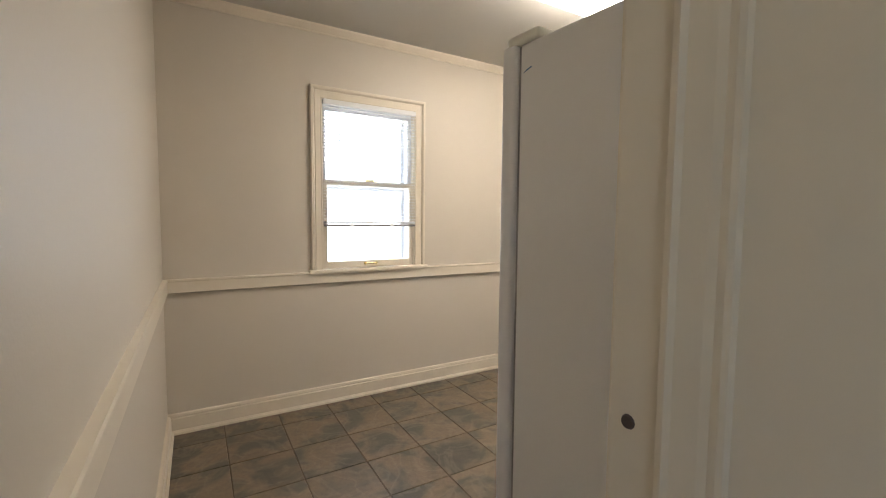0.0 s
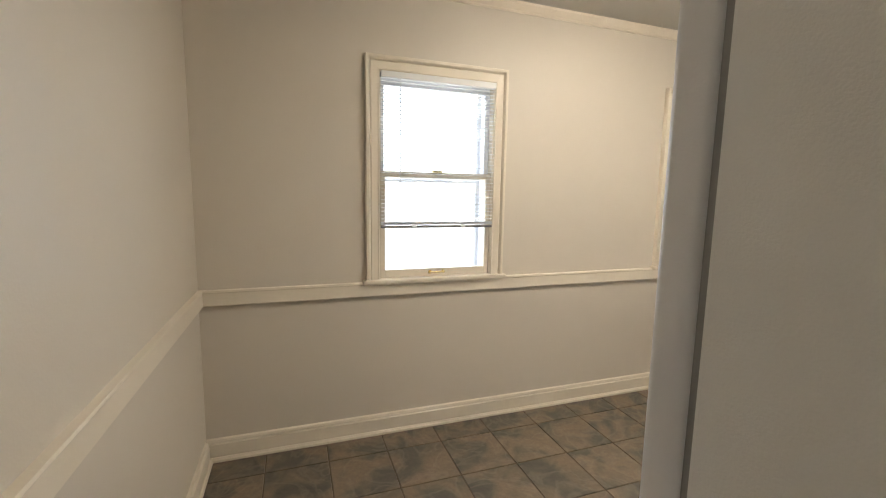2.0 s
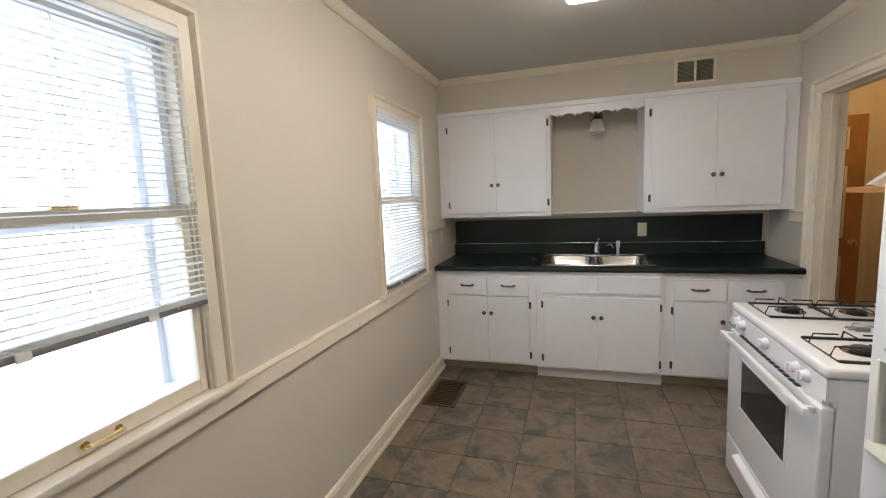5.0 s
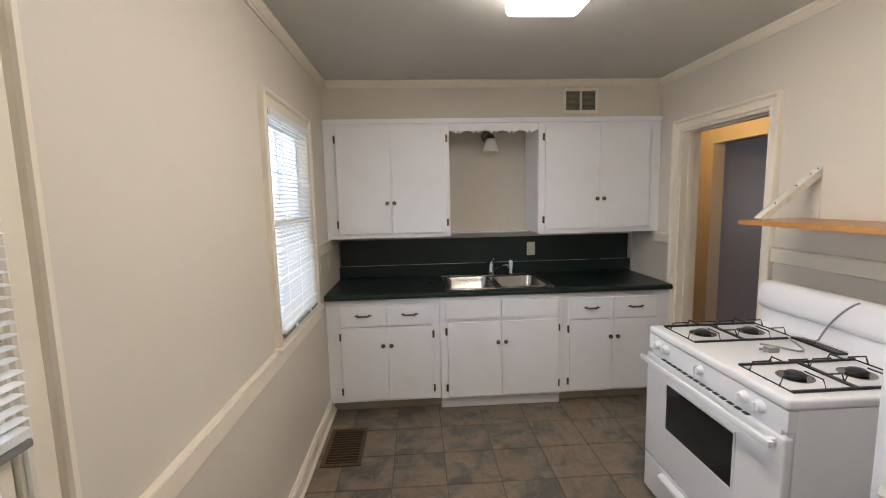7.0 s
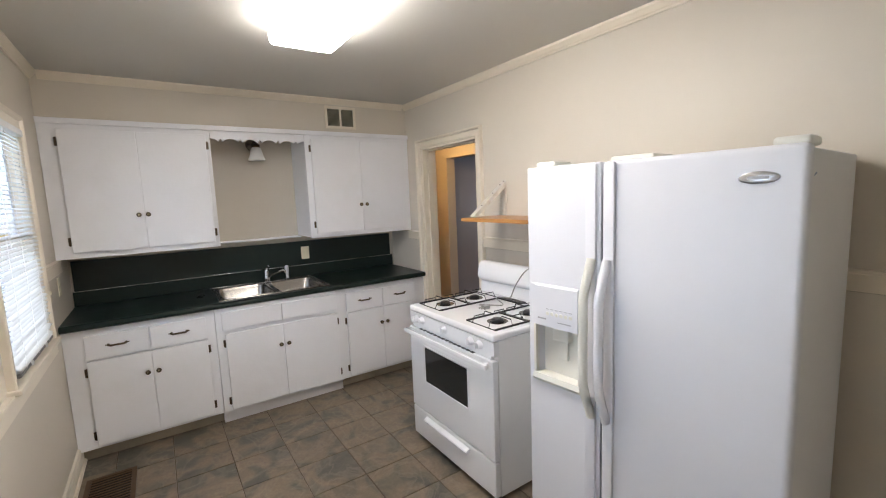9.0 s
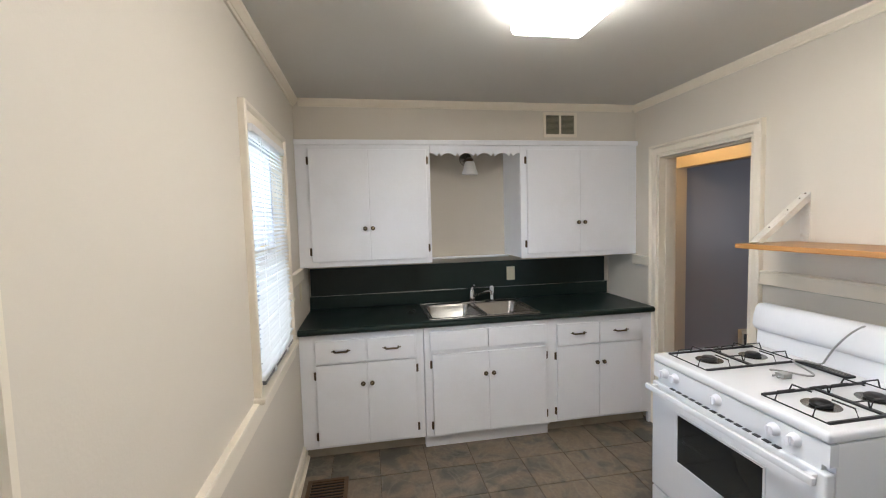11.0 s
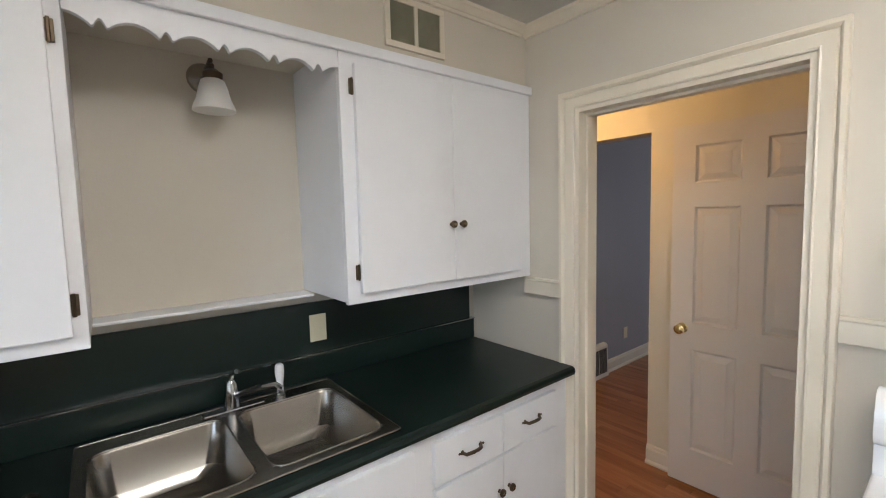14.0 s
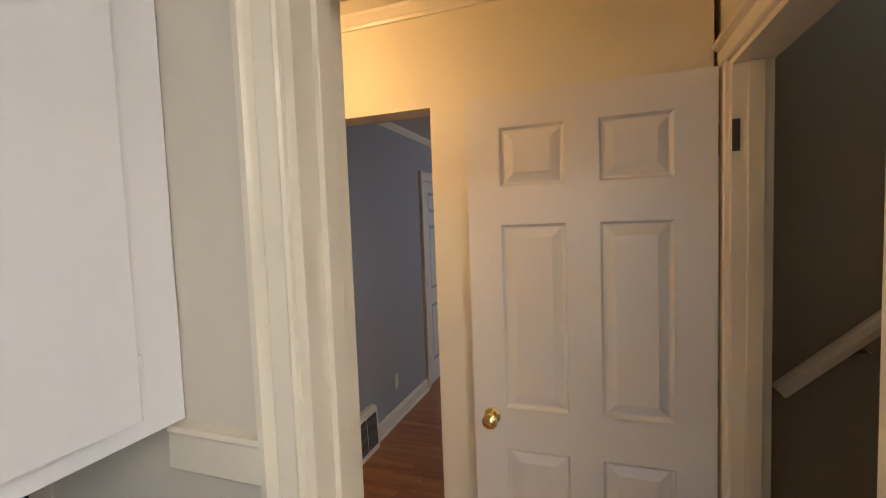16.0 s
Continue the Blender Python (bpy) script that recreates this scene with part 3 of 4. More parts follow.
def blind(x0, x1, z1, zbot, tilt, stack=0):
    """Horizontal blind inside the window's lining, let down to zbot."""
    root = thing("window_blind", ((x0 + x1) / 2, 3.189, z1), "white horizontal slat blind let down in the window", "blind", "window blinds")
    part("head_rail", box(x0, x1, 3.172, 3.205, z1 - 0.032, z1, bevel=0.003), M_SLAT, root)
    part("bottom_rail", box(x0, x1, 3.176, 3.202, zbot, zbot + 0.014, bevel=0.004), M_GREYBAR, root, "grey bottom rail of the blind")
    # one curved slat, shared by all
    bm = bmesh.new()
    n = 4
    hw = 0.0125
    rows = []
    for s in (0.0004, -0.0004):
        for k in range(n + 1):
            u = -1 + 2 * k / n
            rows.append([bm.verts.new((x, u * hw, 0.0022 * (1 - u * u) + s)) for x in (x0, x1)])
    for h in (0, n + 1):
        for k in range(n):
            a, b = rows[h + k], rows[h + k + 1]
            bm.faces.new((a[0], a[1], b[1], b[0]))
    a, b = rows[0], rows[n + 1]
    bm.faces.new((a[0], a[1], b[1], b[0]))
    a, b = rows[n], rows[2 * n + 1]
    bm.faces.new((a[0], a[1], b[1], b[0]))
    bmesh.ops.recalc_face_normals(bm, faces=bm.faces)
    me = bpy.data.meshes.new("slat")
    bm.to_mesh(me)
    bm.free()
    me.materials.append(M_SLAT)
    o = ORIGIN[root.name]
    z = z1 - 0.048
    rng = random.Random(int(x0 * 100))
    while z > zbot + 0.018 + stack * 0.0035:
        ob = new("slat", me)
        ob.parent = root
        ob.location = (-o.x, 3.189 - o.y, z - o.z)
        ob.rotation_euler = (radians(tilt + rng.uniform(-2, 2)), 0, radians(rng.uniform(-0.1, 0.1)))
        z -= 0.0205
    for k in range(stack):
        ob = new("slat", me)
        ob.parent = root
        ob.location = (-o.x, 3.189 - o.y, zbot + 0.018 + k * 0.0035 - o.z)
    for fx in (0.16, 0.5, 0.84):
        x = x0 + (x1 - x0) * fx
        bm = bmesh.new()
        for y in (3.1765, 3.2015):
            tube([(x, y, z1 - 0.03), (x, y, zbot + 0.01)], 0.0009, 4, into=bm)
        part("ladder_cord", bm, M_SLAT, root)
    part("tilt_wand", tube([(x0 + 0.10, 3.166, z1 - 0.03), (x0 + 0.102, 3.164, z1 - 0.56)], 0.0022, 6), M_SLAT, root, "thin clear tilt wand")
    for fx in (0.28, 0.72):
        x = x0 + (x1 - x0) * fx
        part("clip", box(x - 0.014, x + 0.014, 3.171, 3.1775, zbot - 0.002, zbot + 0.018, bevel=0.002), M_SLAT, root)
    for x in (x0 - 0.003, x1 - 0.005):
        part("bracket", box(x, x + 0.008, 3.190, 3.204, z1 - 0.028, z1 - 0.004), M_GREYBAR, root, "dark end bracket")


blind(1.206, 1.861, 2.000, 1.185, 3, 5)
blind(3.199, 3.875, 2.014, 0.925, 20, 4)

# ---- kitchen cabinets ----


def knob(root, x, y, z):
    part("knob", lathe([(0.008, 0), (0.006, 0.010), (0.010, 0.014), (0.0155, 0.020), (0.0150, 0.026), (0.009, 0.030)], (x, y, z), "-x", 14), M_BRONZE, root, "round aged bronze knob", smooth=True)
    part("knob_cap", lathe([(0.0075, 0), (0.0065, 0.0022), (0.003, 0.003)], (x - 0.0285, y, z), "-x", 12), M_CAP, root, "worn bright knob centre", smooth=True)


def pull(root, x, y, z):
    bm = tube([(x - 0.002, y - 0.045, z + 0.004), (x - 0.016, y - 0.036, z), (x - 0.024, y - 0.012, z + 0.003), (x - 0.024, y + 0.012, z + 0.003), (x - 0.016, y + 0.036, z), (x - 0.002, y + 0.045, z + 0.004)], 0.0065)
    for s in (-1, 1):
        lathe([(0.010, 0), (0.008, 0.005), (0.004, 0.008)], (x, y + s * 0.045, z + 0.004), "-x", 8, into=bm)
        lathe([(0.005, 0), (0.004, 0.005)], (x, y + s * 0.058, z + 0.004), "-x", 8, into=bm)
    part("pull", bm, M_BRONZE, root, "bowed aged bronze drawer pull", smooth=True)


def hinge_plate(root, x, y, z, painted=False):
    bm = box(x - 0.004, x + 0.002, y - 0.010, y + 0.010, z - 0.026, z + 0.026, bevel=0.0015)
    tube([(x - 0.005, y, z - 0.028), (x - 0.005, y, z + 0.028)], 0.004, 6, into=bm)
    part("hinge", bm, M_CAB if painted else M_BRONZE, root, "white overpainted hinge" if painted else "dark bronze surface hinge")


def slab(name, root, x, y0, y1, z0, z1):
    return part(name, box(x - 0.021, x, y0, y1, z0, z1, bevel=0.0032), M_CAB, root)


def base_cabinet(y0, y1, fx, drawers, doors, dz, knobs, false_front=False, label=""):
    root = thing("base_cabinet", (fx + 0.2, (y0 + y1) / 2, 0), label, "cabinet", "base cabinets")
    bm = bmesh.new()
    # carcass with toe recess, then a face frame
    box(4.235, 4.828, y0, y1, 0.09, 0.70 if false_front else 0.866, into=bm)
    box(4.285, 4.828, y0, y1, 0.0, 0.09, into=bm)
    part("body", bm, M_CAB, root)
    part("face_frame", box(fx, 4.235, y0 + 0.001, y1 - 0.001, 0.088, 0.866, bevel=0.002), M_CAB, root)
    # white under the sink base, mottled brown under the other two
    part("toe_board", box(4.225 if false_front else 4.268, 4.284, y0, y1, 0.002, 0.080, bevel=0.002), M_CAB if false_front else M_TOE, root, "painted toe board")
    for a, b in drawers:
        d = slab("false_front" if false_front else "drawer_front", root, fx - 0.001, a, b, *dz)
        if not false_front:
            pull(d, fx - 0.020, (a + b) / 2, (dz[0] + dz[1]) / 2)
    dtop = dz[0] - (0.028 if false_front else 0.012)
    for (a, b), k in zip(doors, knobs):
        d = slab("door", root, fx - 0.001, a, b, 0.108, dtop)
        knob(d, fx - 0.020, k, 0.525)
        side = b if k < (a + b) / 2 else a
        for z in (0.175, dtop - 0.07):
            hinge_plate(d, fx - 0.003, side + (0.006 if side == b else -0.006), z, painted=(y0 < 1.0 and side == a))
    return root


base_cabinet(2.380, 3.203, 4.205, [(2.771, 3.10), (2.437, 2.761)], [(2.768, 3.10), (2.437, 2.7665)], (0.672, 0.822), (2.797, 2.737), label="white painted base cabinet with two drawers and two doors")
base_cabinet(1.469, 2.3797, 4.188, [(1.930, 2.340), (1.498, 1.926)], [(1.928, 2.325), (1.498, 1.9265)], (0.705, 0.838), (1.955, 1.898), True, label="white painted sink base cabinet with two doors")
base_cabinet(0.652, 1.468, 4.205, [(1.075, 1.405), (0.733, 1.070)], [(1.075, 1.405), (0.733, 1.0735)], (0.668, 0.822), (1.100, 1.045), label="white painted base cabinet with two drawers and two doors")
tagged(part("filler_strip", box(4.21, 4.235, 0.617, 0.651, 0.0, 0.866), M_CAB), "white painted filler strip beside the base cabinet", "filler strip", kind="structure")


def wall_cabinet(y0, y1, doors, knobs, label):
    root = thing("wall_cabinet", (4.63, (y0 + y1) / 2, 1.289), label, "cabinet", "wall cabinets")
    part("body", box(4.440, 4.828, y0, y1, 1.296, 2.170, bevel=0.002), M_CAB, root)
    part("face_frame", box(4.420, 4.439, y0, y1, 1.289, 2.170, bevel=0.002), M_CAB, root)
    for (a, b), k in zip(doors, knobs):
        d = slab("door", root, 4.419, a, b, 1.326, 2.106)
        knob(d, 4.400, k, 1.554)
        side = b if k < (a + b) / 2 else a
        for z in (1.40, 2.03):
            hinge_plate(d, 4.416, side + (0.006 if side == b else -0.006), z, painted=(side == a and y0 < 1.0))


wall_cabinet(2.268, 3.203, [(2.7115, 3.113), (2.297, 2.7105)], (2.744, 2.691), "white painted wall cabinet with two doors and bronze knobs")
wall_cabinet(0.618, 1.582, [(1.1105, 1.535), (0.705, 1.1095)], (1.131, 1.078), "white painted wall cabinet with two doors and bronze knobs")
# scalloped valance between the wall cabinets
bm = bmesh.new()
ys = np.linspace(1.584, 2.266, 161)
top, low = [], []
for i, y in enumerate(ys):
    u = (y - 1.584) / 0.682 * 5.0
    f = u - math.floor(u)
    if 0.40 < f < 0.60:
        d = 0.012 + 0.022 * abs(math.sin((f - 0.40) / 0.20 * math.pi))
    else:
        g = (f if f <= 0.40 else 1 - f) / 0.40
        d = 0.030 * math.cos(g * math.pi / 2) ** 0.7 + 0.008 if g < 1 else 0.008
    low.append(2.050 + 0.95 * d)
verts = [[[bm.verts.new((x, y, z)) for x in (4.420, 4.439)] for z in (2.170, lz)] for y, lz in zip(ys, low)]
for a, b in zip(verts, verts[1:]):
    for p, q, r, s in ((a[0][0], b[0][0], b[1][0], a[1][0]), (a[0][1], b[0][1], b[1][1], a[1][1]), (a[1][0], b[1][0], b[1][1], a[1][1]), (a[0][0], b[0][0], b[0][1], a[0][1])):
        bm.faces.new((p, q, r, s))
for e in (verts[0], verts[-1]):
    bm.faces.new((e[0][0], e[1][0], e[1][1], e[0][1]))
val = thing("valance", (4.43, 1.925, 2.06), "white painted scalloped valance above the sink", "valance")
part("scalloped_board", bm, M_CAB, val)
trim("cabinet_moulding", box(4.400, 4.4185, 0.618, 3.203, 2.138, 2.174, bevel=0.004), M_CAB, "white painted flat moulding along the cabinet tops")
tagged(part("niche_ledge", box(4.715, 4.828, 1.583, 2.267, 1.283, 1.294, bevel=0.003), M_CAB), "narrow white ledge across the niche above the sink", "ledge", kind="structure")

# ---- counter, splash, sink ----
counter = thing("countertop", (4.45, 1.9, 0.868), "dark green laminate countertop with rolled front edge", "countertop")
bm = bmesh.new()
prof = [(4.172, 0.868), (4.156, 0.876), (4.152, 0.890), (4.156, 0.903), (4.168, 0.910), (4.212, 0.910), (4.212, 0.868)]
ys_c = (0.640, 1.538, 2.322, 3.200)
for k, (ya, yb) in enumerate(zip(ys_c, ys_c[1:])):
    extrude(prof, (0, ya, 0), (0, yb, 0), X, Z, into=bm)
    for xa, xb in ((4.212, 4.742), (4.742, 4.826)):
        if not (k == 1 and xa == 4.212):
            box(xa, xb, ya, yb, 0.868, 0.910, into=bm)
bmesh.ops.remove_doubles(bm, verts=bm.verts, dist=1e-4)
part("worktop", bm, M_GREEN, counter)
part("backsplash_lip", box(4.800, 4.826, 0.641, 3.199, 0.911, 1.018, bevel=0.006), M_GREEN, counter)
part("metal_strip", box(4.792, 4.826, 0.642, 3.198, 1.0185, 1.0226, bevel=0.0004), M_CHROME, counter, "thin bright metal edge strip")
tagged(part("splash_panel", box(4.816, 4.829, 0.660, 3.190, 1.0228, 1.238), M_SPLASH), "blackish green laminate panel behind the counter", "backsplash", kind="structure")


def basin(y0, y1, x0, x1, depth, into):
    """An open rounded bowl of pressed steel."""
    bm = into
    rings = []
    for inset, z, r in ((0, 0.917, 0.05), (0.006, 0.905, 0.05), (0.016, 0.91 - depth + 0.03, 0.05), (0.045, 0.91 - depth, 0.06)):
        a0, a1, b0, b1 = x0 + inset, x1 - inset, y0 + inset, y1 - inset
        ring = []
        for cx, cy, st in ((a1 - r, b1 - r, 0), (a0 + r, b1 - r, 90), (a0 + r, b0 + r, 180), (a1 - r, b0 + r, 270)):
            for k in range(6):
                an = radians(st + 18 * k)
                ring.append(bm.verts.new((cx + r * math.cos(an), cy + r * math.sin(an), z)))
        rings.append(ring)
    n = len(rings[0])
    for a, b in zip(rings, rings[1:]):
        for k in range(n):
            bm.faces.new((a[k], a[(k + 1) % n], b[(k + 1) % n], b[k]))
    bm.faces.new(rings[-1])


sink = thing("kitchen_sink", (4.47, 1.93, 0.91), "stainless steel double-bowl sink set in the dark counter", "sink")
bm = bmesh.new()
sx0, sx1, sy0, sy1 = 4.200, 4.760, 1.526, 2.334
bl = ((1.556, 1.908), (1.948, 2.306))
for b in ((sx0, 4.238, sy0, sy1), (4.672, sx1, sy0, sy1), (4.238, 4.672, sy0, bl[0][0]), (4.238, 4.672, bl[0][1], bl[1][0]), (4.238, 4.672, bl[1][1], sy1)):
    box(*b, 0.9105, 0.917, into=bm)
for x, y in ((4.238, bl[0][0]), (4.238, bl[0][1] - 0.015), (4.238, bl[1][0]), (4.238, bl[1][1] - 0.015), (4.657, bl[0][0]), (4.657, bl[0][1] - 0.015), (4.657, bl[1][0]), (4.657, bl[1][1] - 0.015)):
    box(x, x + 0.015, y, y + 0.015, 0.912, 0.9168, into=bm)
part("rim", bm, M_STEEL, sink)


def lip(y0, y1, x0, x1, r, z, rad):
    pts = []
    for cx, cy, st in ((x1 - r, y1 - r, 0), (x0 + r, y1 - r, 90), (x0 + r, y0 + r, 180), (x1 - r, y0 + r, 270)):
        for k in range(6):
            an = radians(st + 18 * k)
            pts.append((cx + r * math.cos(an), cy + r * math.sin(an), z))
    return tube(pts + pts[:2], rad, 8)


part("rim_bead", lip(sy0, sy1, sx0, sx1, 0.012, 0.9155, 0.0042), M_STEEL, sink, "rounded steel rim edge", smooth=True)
for a, b in bl:
    part("bowl_bead", lip(a, b, 4.238, 4.672, 0.048, 0.9165, 0.0035), M_STEEL, sink, "rounded bowl edge", smooth=True)
for a, b in bl:
    bm = bmesh.new()
    basin(a - 0.002, b + 0.002, 4.236, 4.674, 0.16, bm)
    bowl = part("bowl", bm, M_STEEL, sink, smooth=True)
    part("drain", lathe([(0.045, 0), (0.040, 0.004), (0.02, 0.002)], (4.46, (a + b) / 2, 0.7505), "z", 20), M_CHROME, bowl, "chrome drain strainer", smooth=True)
tap = thing("kitchen_faucet", (4.71, 1.90, 0.917), "chrome single-lever kitchen faucet on the sink rim", "faucet")
part("deck_plate", box(4.690, 4.735, 1.80, 2.00, 0.9172, 0.927, bevel=0.006), M_CHROME, tap)
part("body", lathe([(0.026, 0), (0.026, 0.035), (0.022, 0.06), (0.020, 0.085), (0.012, 0.10)], (4.712, 1.905, 0.927), "z", 18), M_CHROME, tap, smooth=True)
part("spout", tube([(4.705, 1.902, 0.965), (4.66, 1.872, 0.990), (4.60, 1.835, 1.014), (4.545, 1.80, 1.030), (4.533, 1.792, 1.022), (4.531, 1.790, 1.006)], 0.011, 10), M_CHROME, tap, smooth=True)
part("lever", tube([(4.712, 1.905, 1.02), (4.715, 1.90, 1.045), (4.69, 1.89, 1.060)], 0.008, 8), M_CHROME, tap, smooth=True)
spr = thing("sink_sprayer", (4.715, 1.735, 0.917), "white side sprayer standing on the sink rim", "sprayer")
part("base_ring", lathe([(0.020, 0), (0.020, 0.012), (0.014, 0.018)], (4.715, 1.735, 0.9172), "z", 16), M_CHROME, spr, smooth=True)
part("spray_head", lathe([(0.012, 0), (0.011, 0.03), (0.014, 0.05), (0.017, 0.075), (0.016, 0.10), (0.010, 0.108)], (4.715, 1.735, 0.935), "z", 16), M_APPL, spr, smooth=True)
stp = thing("sink_stopper", (4.49, 2.44, 0.91), "small black rubber sink stopper lying on the counter", "stopper")
part("disc", lathe([(0.026, 0), (0.026, 0.006), (0.016, 0.010), (0.016, 0.016)], (4.485, 2.435, 0.9105), "z", 16), M_RUBBER, stp, smooth=True)
part("grip", tube([(4.485, 2.435, 0.924), (4.52, 2.415, 0.926), (4.53, 2.40, 0.914)], 0.007, 8), M_RUBBER, stp, smooth=True)

# ---- small lamp in the niche ----
pl = thing("niche_lamp", (4.83, 1.905, 2.10), "small wall lamp with a white bell glass shade in the niche", "lamp")
part("back_plate", lathe([(0.055, 0), (0.050, 0.010), (0.02, 0.018)], (4.8298, 1.905, 2.095), "-x", 20), M_STEEL, pl, smooth=True)
part("arm", tube([(4.812, 1.905, 2.095), (4.76, 1.905, 2.115), (4.705, 1.905, 2.125), (4.690, 1.905, 2.105), (4.690, 1.905, 2.085)], 0.008, 8), M_BRONZE, pl, smooth=True)
part("shade_holder", lathe([(0.030, 0), (0.032, 0.020), (0.014, 0.034)], (4.690, 1.905, 2.058), "z", 18), M_BRONZE, pl, smooth=True)
part("shade", lathe([(0.066, 0), (0.064, 0.012), (0.052, 0.040), (0.044, 0.075), (0.036, 0.098), (0.026, 0.104)], (4.690, 1.905, 1.955), "z", 28), M_FROST, pl, "white bell glass shade", smooth=True)

# ---- ceiling light ----
cl = thing("ceiling_light", (2.47, 1.96, CEIL), "lit white acrylic wraparound ceiling light", "ceiling light")
part("backing", box(1.88, 3.06, 1.85, 2.07, CEIL - 0.025, CEIL - 0.001, bevel=0.004), M_CAB, cl)
part("diffuser", box(1.85, 3.085, 1.80, 2.12, CEIL - 0.098, CEIL - 0.0255, bevel=0.034, seg=4), M_TUBE, cl, "glowing white acrylic diffuser", smooth=True)

# ---- vents and plates ----


def grille(name, at, axis, w, hgt, label, cat, depth=0.012, mat_frame=None, slats=14):
    """A framed grille with two fields of slats; axis is the wall it hangs on ('x': faces -x)."""
    root = thing(name, at, label, cat)
    x, y, z = at
    mf = mat_frame or M_TRIM
    bm = bmesh.new()
    fw = 0.022
    for s in ((0, w, 0, fw), (0, w, hgt - fw, hgt), (0, fw, fw, hgt - fw), (w - fw, w, fw, hgt - fw), (w / 2 - 0.008, w / 2 + 0.008, fw, hgt - fw)):
        box(x - depth, x, y + s[0], y + s[1], z + s[2], z + s[3], bevel=0.002, into=bm)
    part("frame", bm, mf, root)
    part("backing", box(x - 0.003, x - 0.001, y + fw, y + w - fw, z + fw, z + hgt - fw), M_DARK, root, "dark duct behind the slats")
    for k in range(slats):
        zz = z + fw + (k + 0.5) * (hgt - 2 * fw) / slats
        for a, b in ((fw, w / 2 - 0.008), (w / 2 + 0.008, w - fw)):
            q = 0.22 * (hgt - 2 * fw) / slats
            part("slat", extrude([(0.002, -q), (0.0035, -q), (depth - 0.001, q * 1.3), (depth - 0.0025, q * 1.3)], (x, y + a, zz), (x, y + b, zz), -X, Z), M_VENTTAN, root)


grille("wall_vent", (4.4395, 1.118, 2.205), "x", 0.272, 0.185, "cream two-part air vent high on the soffit", "air vent", slats=16)
reg = thing("wall_register", (5.27, -1.37, 0.0), "white metal floor register on the blue-grey wall", "register")
part("housing", extrude([(0, 0.003), (0.060, 0.003), (0.048, 0.300), (0.030, 0.318), (0, 0.318)], (5.289, -1.525, 0), (5.289, -1.215, 0), -X, Z), M_TRIM, reg)
for a, b in ((-1.503, -1.376), (-1.364, -1.237)):
    part("dark_field", extrude([(0.0, 0), (0.003, 0), (-0.0062, 0.23), (-0.0092, 0.23)], (5.231, a, 0.045), (5.231, b, 0.045), -X, Z), M_DARK, reg, "dark opening of the register")
    for k in range(9):
        yy = a + (k + 0.5) * (b - a) / 9
        part("slat", extrude([(0.003, 0), (0.006, 0), (-0.0032, 0.23), (-0.0062, 0.23)], (5.231, yy - 0.001, 0.045), (5.231, yy + 0.001, 0.045), -X, Z), M_CORD, reg)
fv = thing("floor_vent", (3.77, 3.02, 0), "brown metal floor register in the tiles", "floor vent")
bm = bmesh.new()
for s in ((3.56, 3.985, 2.905, 2.930), (3.56, 3.985, 3.125, 3.150), (3.56, 3.585, 2.930, 3.125), (3.960, 3.985, 2.930, 3.125)):
    box(*s, 0.0005, 0.008, bevel=0.002, into=bm)
part("frame", bm, M_VENTBROWN, fv)
part("backing", box(3.585, 3.960, 2.930, 3.125, 0.0006, 0.0016), M_DARK, fv)
for k in range(13):
    xx = 3.600 + k * 0.0285
    part("slat", box(xx, xx + 0.010, 2.930, 3.125, 0.002, 0.0065), M_VENTBROWN, fv)


def plate(name, at, out, w, hgt, label, cat, switch=False):
    """A wall plate; out is the axis it faces."""
    root = thing(name, at, label, cat)
    x, y, z = at
    def bx(a0, a1, z0, z1, d0, d1, bv=0.0):
        if out == "-x":
            return box(x - d1, x - d0, y + a0, y + a1, z + z0, z + z1, bevel=bv)
        s = 1 if out == "y" else -1
        return box(x + a0, x + a1, min(y + s * d0, y + s * d1), max(y + s * d0, y + s * d1), z + z0, z + z1, bevel=bv)
    part("cover", bx(-w / 2, w / 2, -hgt / 2, hgt / 2, 0.0005, 0.006, 0.002), M_IVORY, root)
    if switch:
        part("toggle", bx(-0.005, 0.005, -0.008, 0.012, 0.006, 0.016, 0.002), M_IVORY, root)
    else:
        for dz in (-0.022, 0.022):
            part("socket", bx(-0.015, 0.015, dz - 0.013, dz + 0.013, 0.006, 0.008, 0.001), M_IVORY, root)


plate("outlet", (4.816, 1.535, 1.128), "-x", 0.072, 0.115, "ivory outlet plate on the dark splash panel", "outlet")
plate("outlet", (4.40, 3.205, 1.125), "-y", 0.072, 0.115, "ivory outlet plate on the wall by the counter", "outlet")
plate("light_switch", (4.08, 3.205, 1.135), "-y", 0.072, 0.115, "ivory switch plate beside the window", "switch", True)
plate("outlet", (5.29, -1.95, 0.33), "-x", 0.072, 0.115, "ivory outlet plate low on the blue-grey wall", "outlet")

# ---- gas range ----
RX0, RX1, RF, RB = 2.385, 3.218, 1.345, 0.728
rg = thing("gas_range", ((RX0 + RX1) / 2, 1.0, 0), "white free-standing gas range with black grates", "stove")
bm = box(RX0 + 0.004, RX1 - 0.004, RB, RF - 0.035, 0.03, 0.868, bevel=0.004)
part("body", bm, M_APPL_SIDE, rg, "white enamelled range body")
for x in (RX0 + 0.05, RX1 - 0.05):
    for y in (RB + 0.06, RF - 0.10):
        part("foot", lathe([(0.018, 0), (0.018, 0.032)], (x, y, 0.0), "z", 10), M_RUBBER, rg)
part("cooktop", box(RX0, RX1, RB, RF, 0.869, 0.908, bevel=0.016, seg=4), M_RANGE, rg, smooth=True)
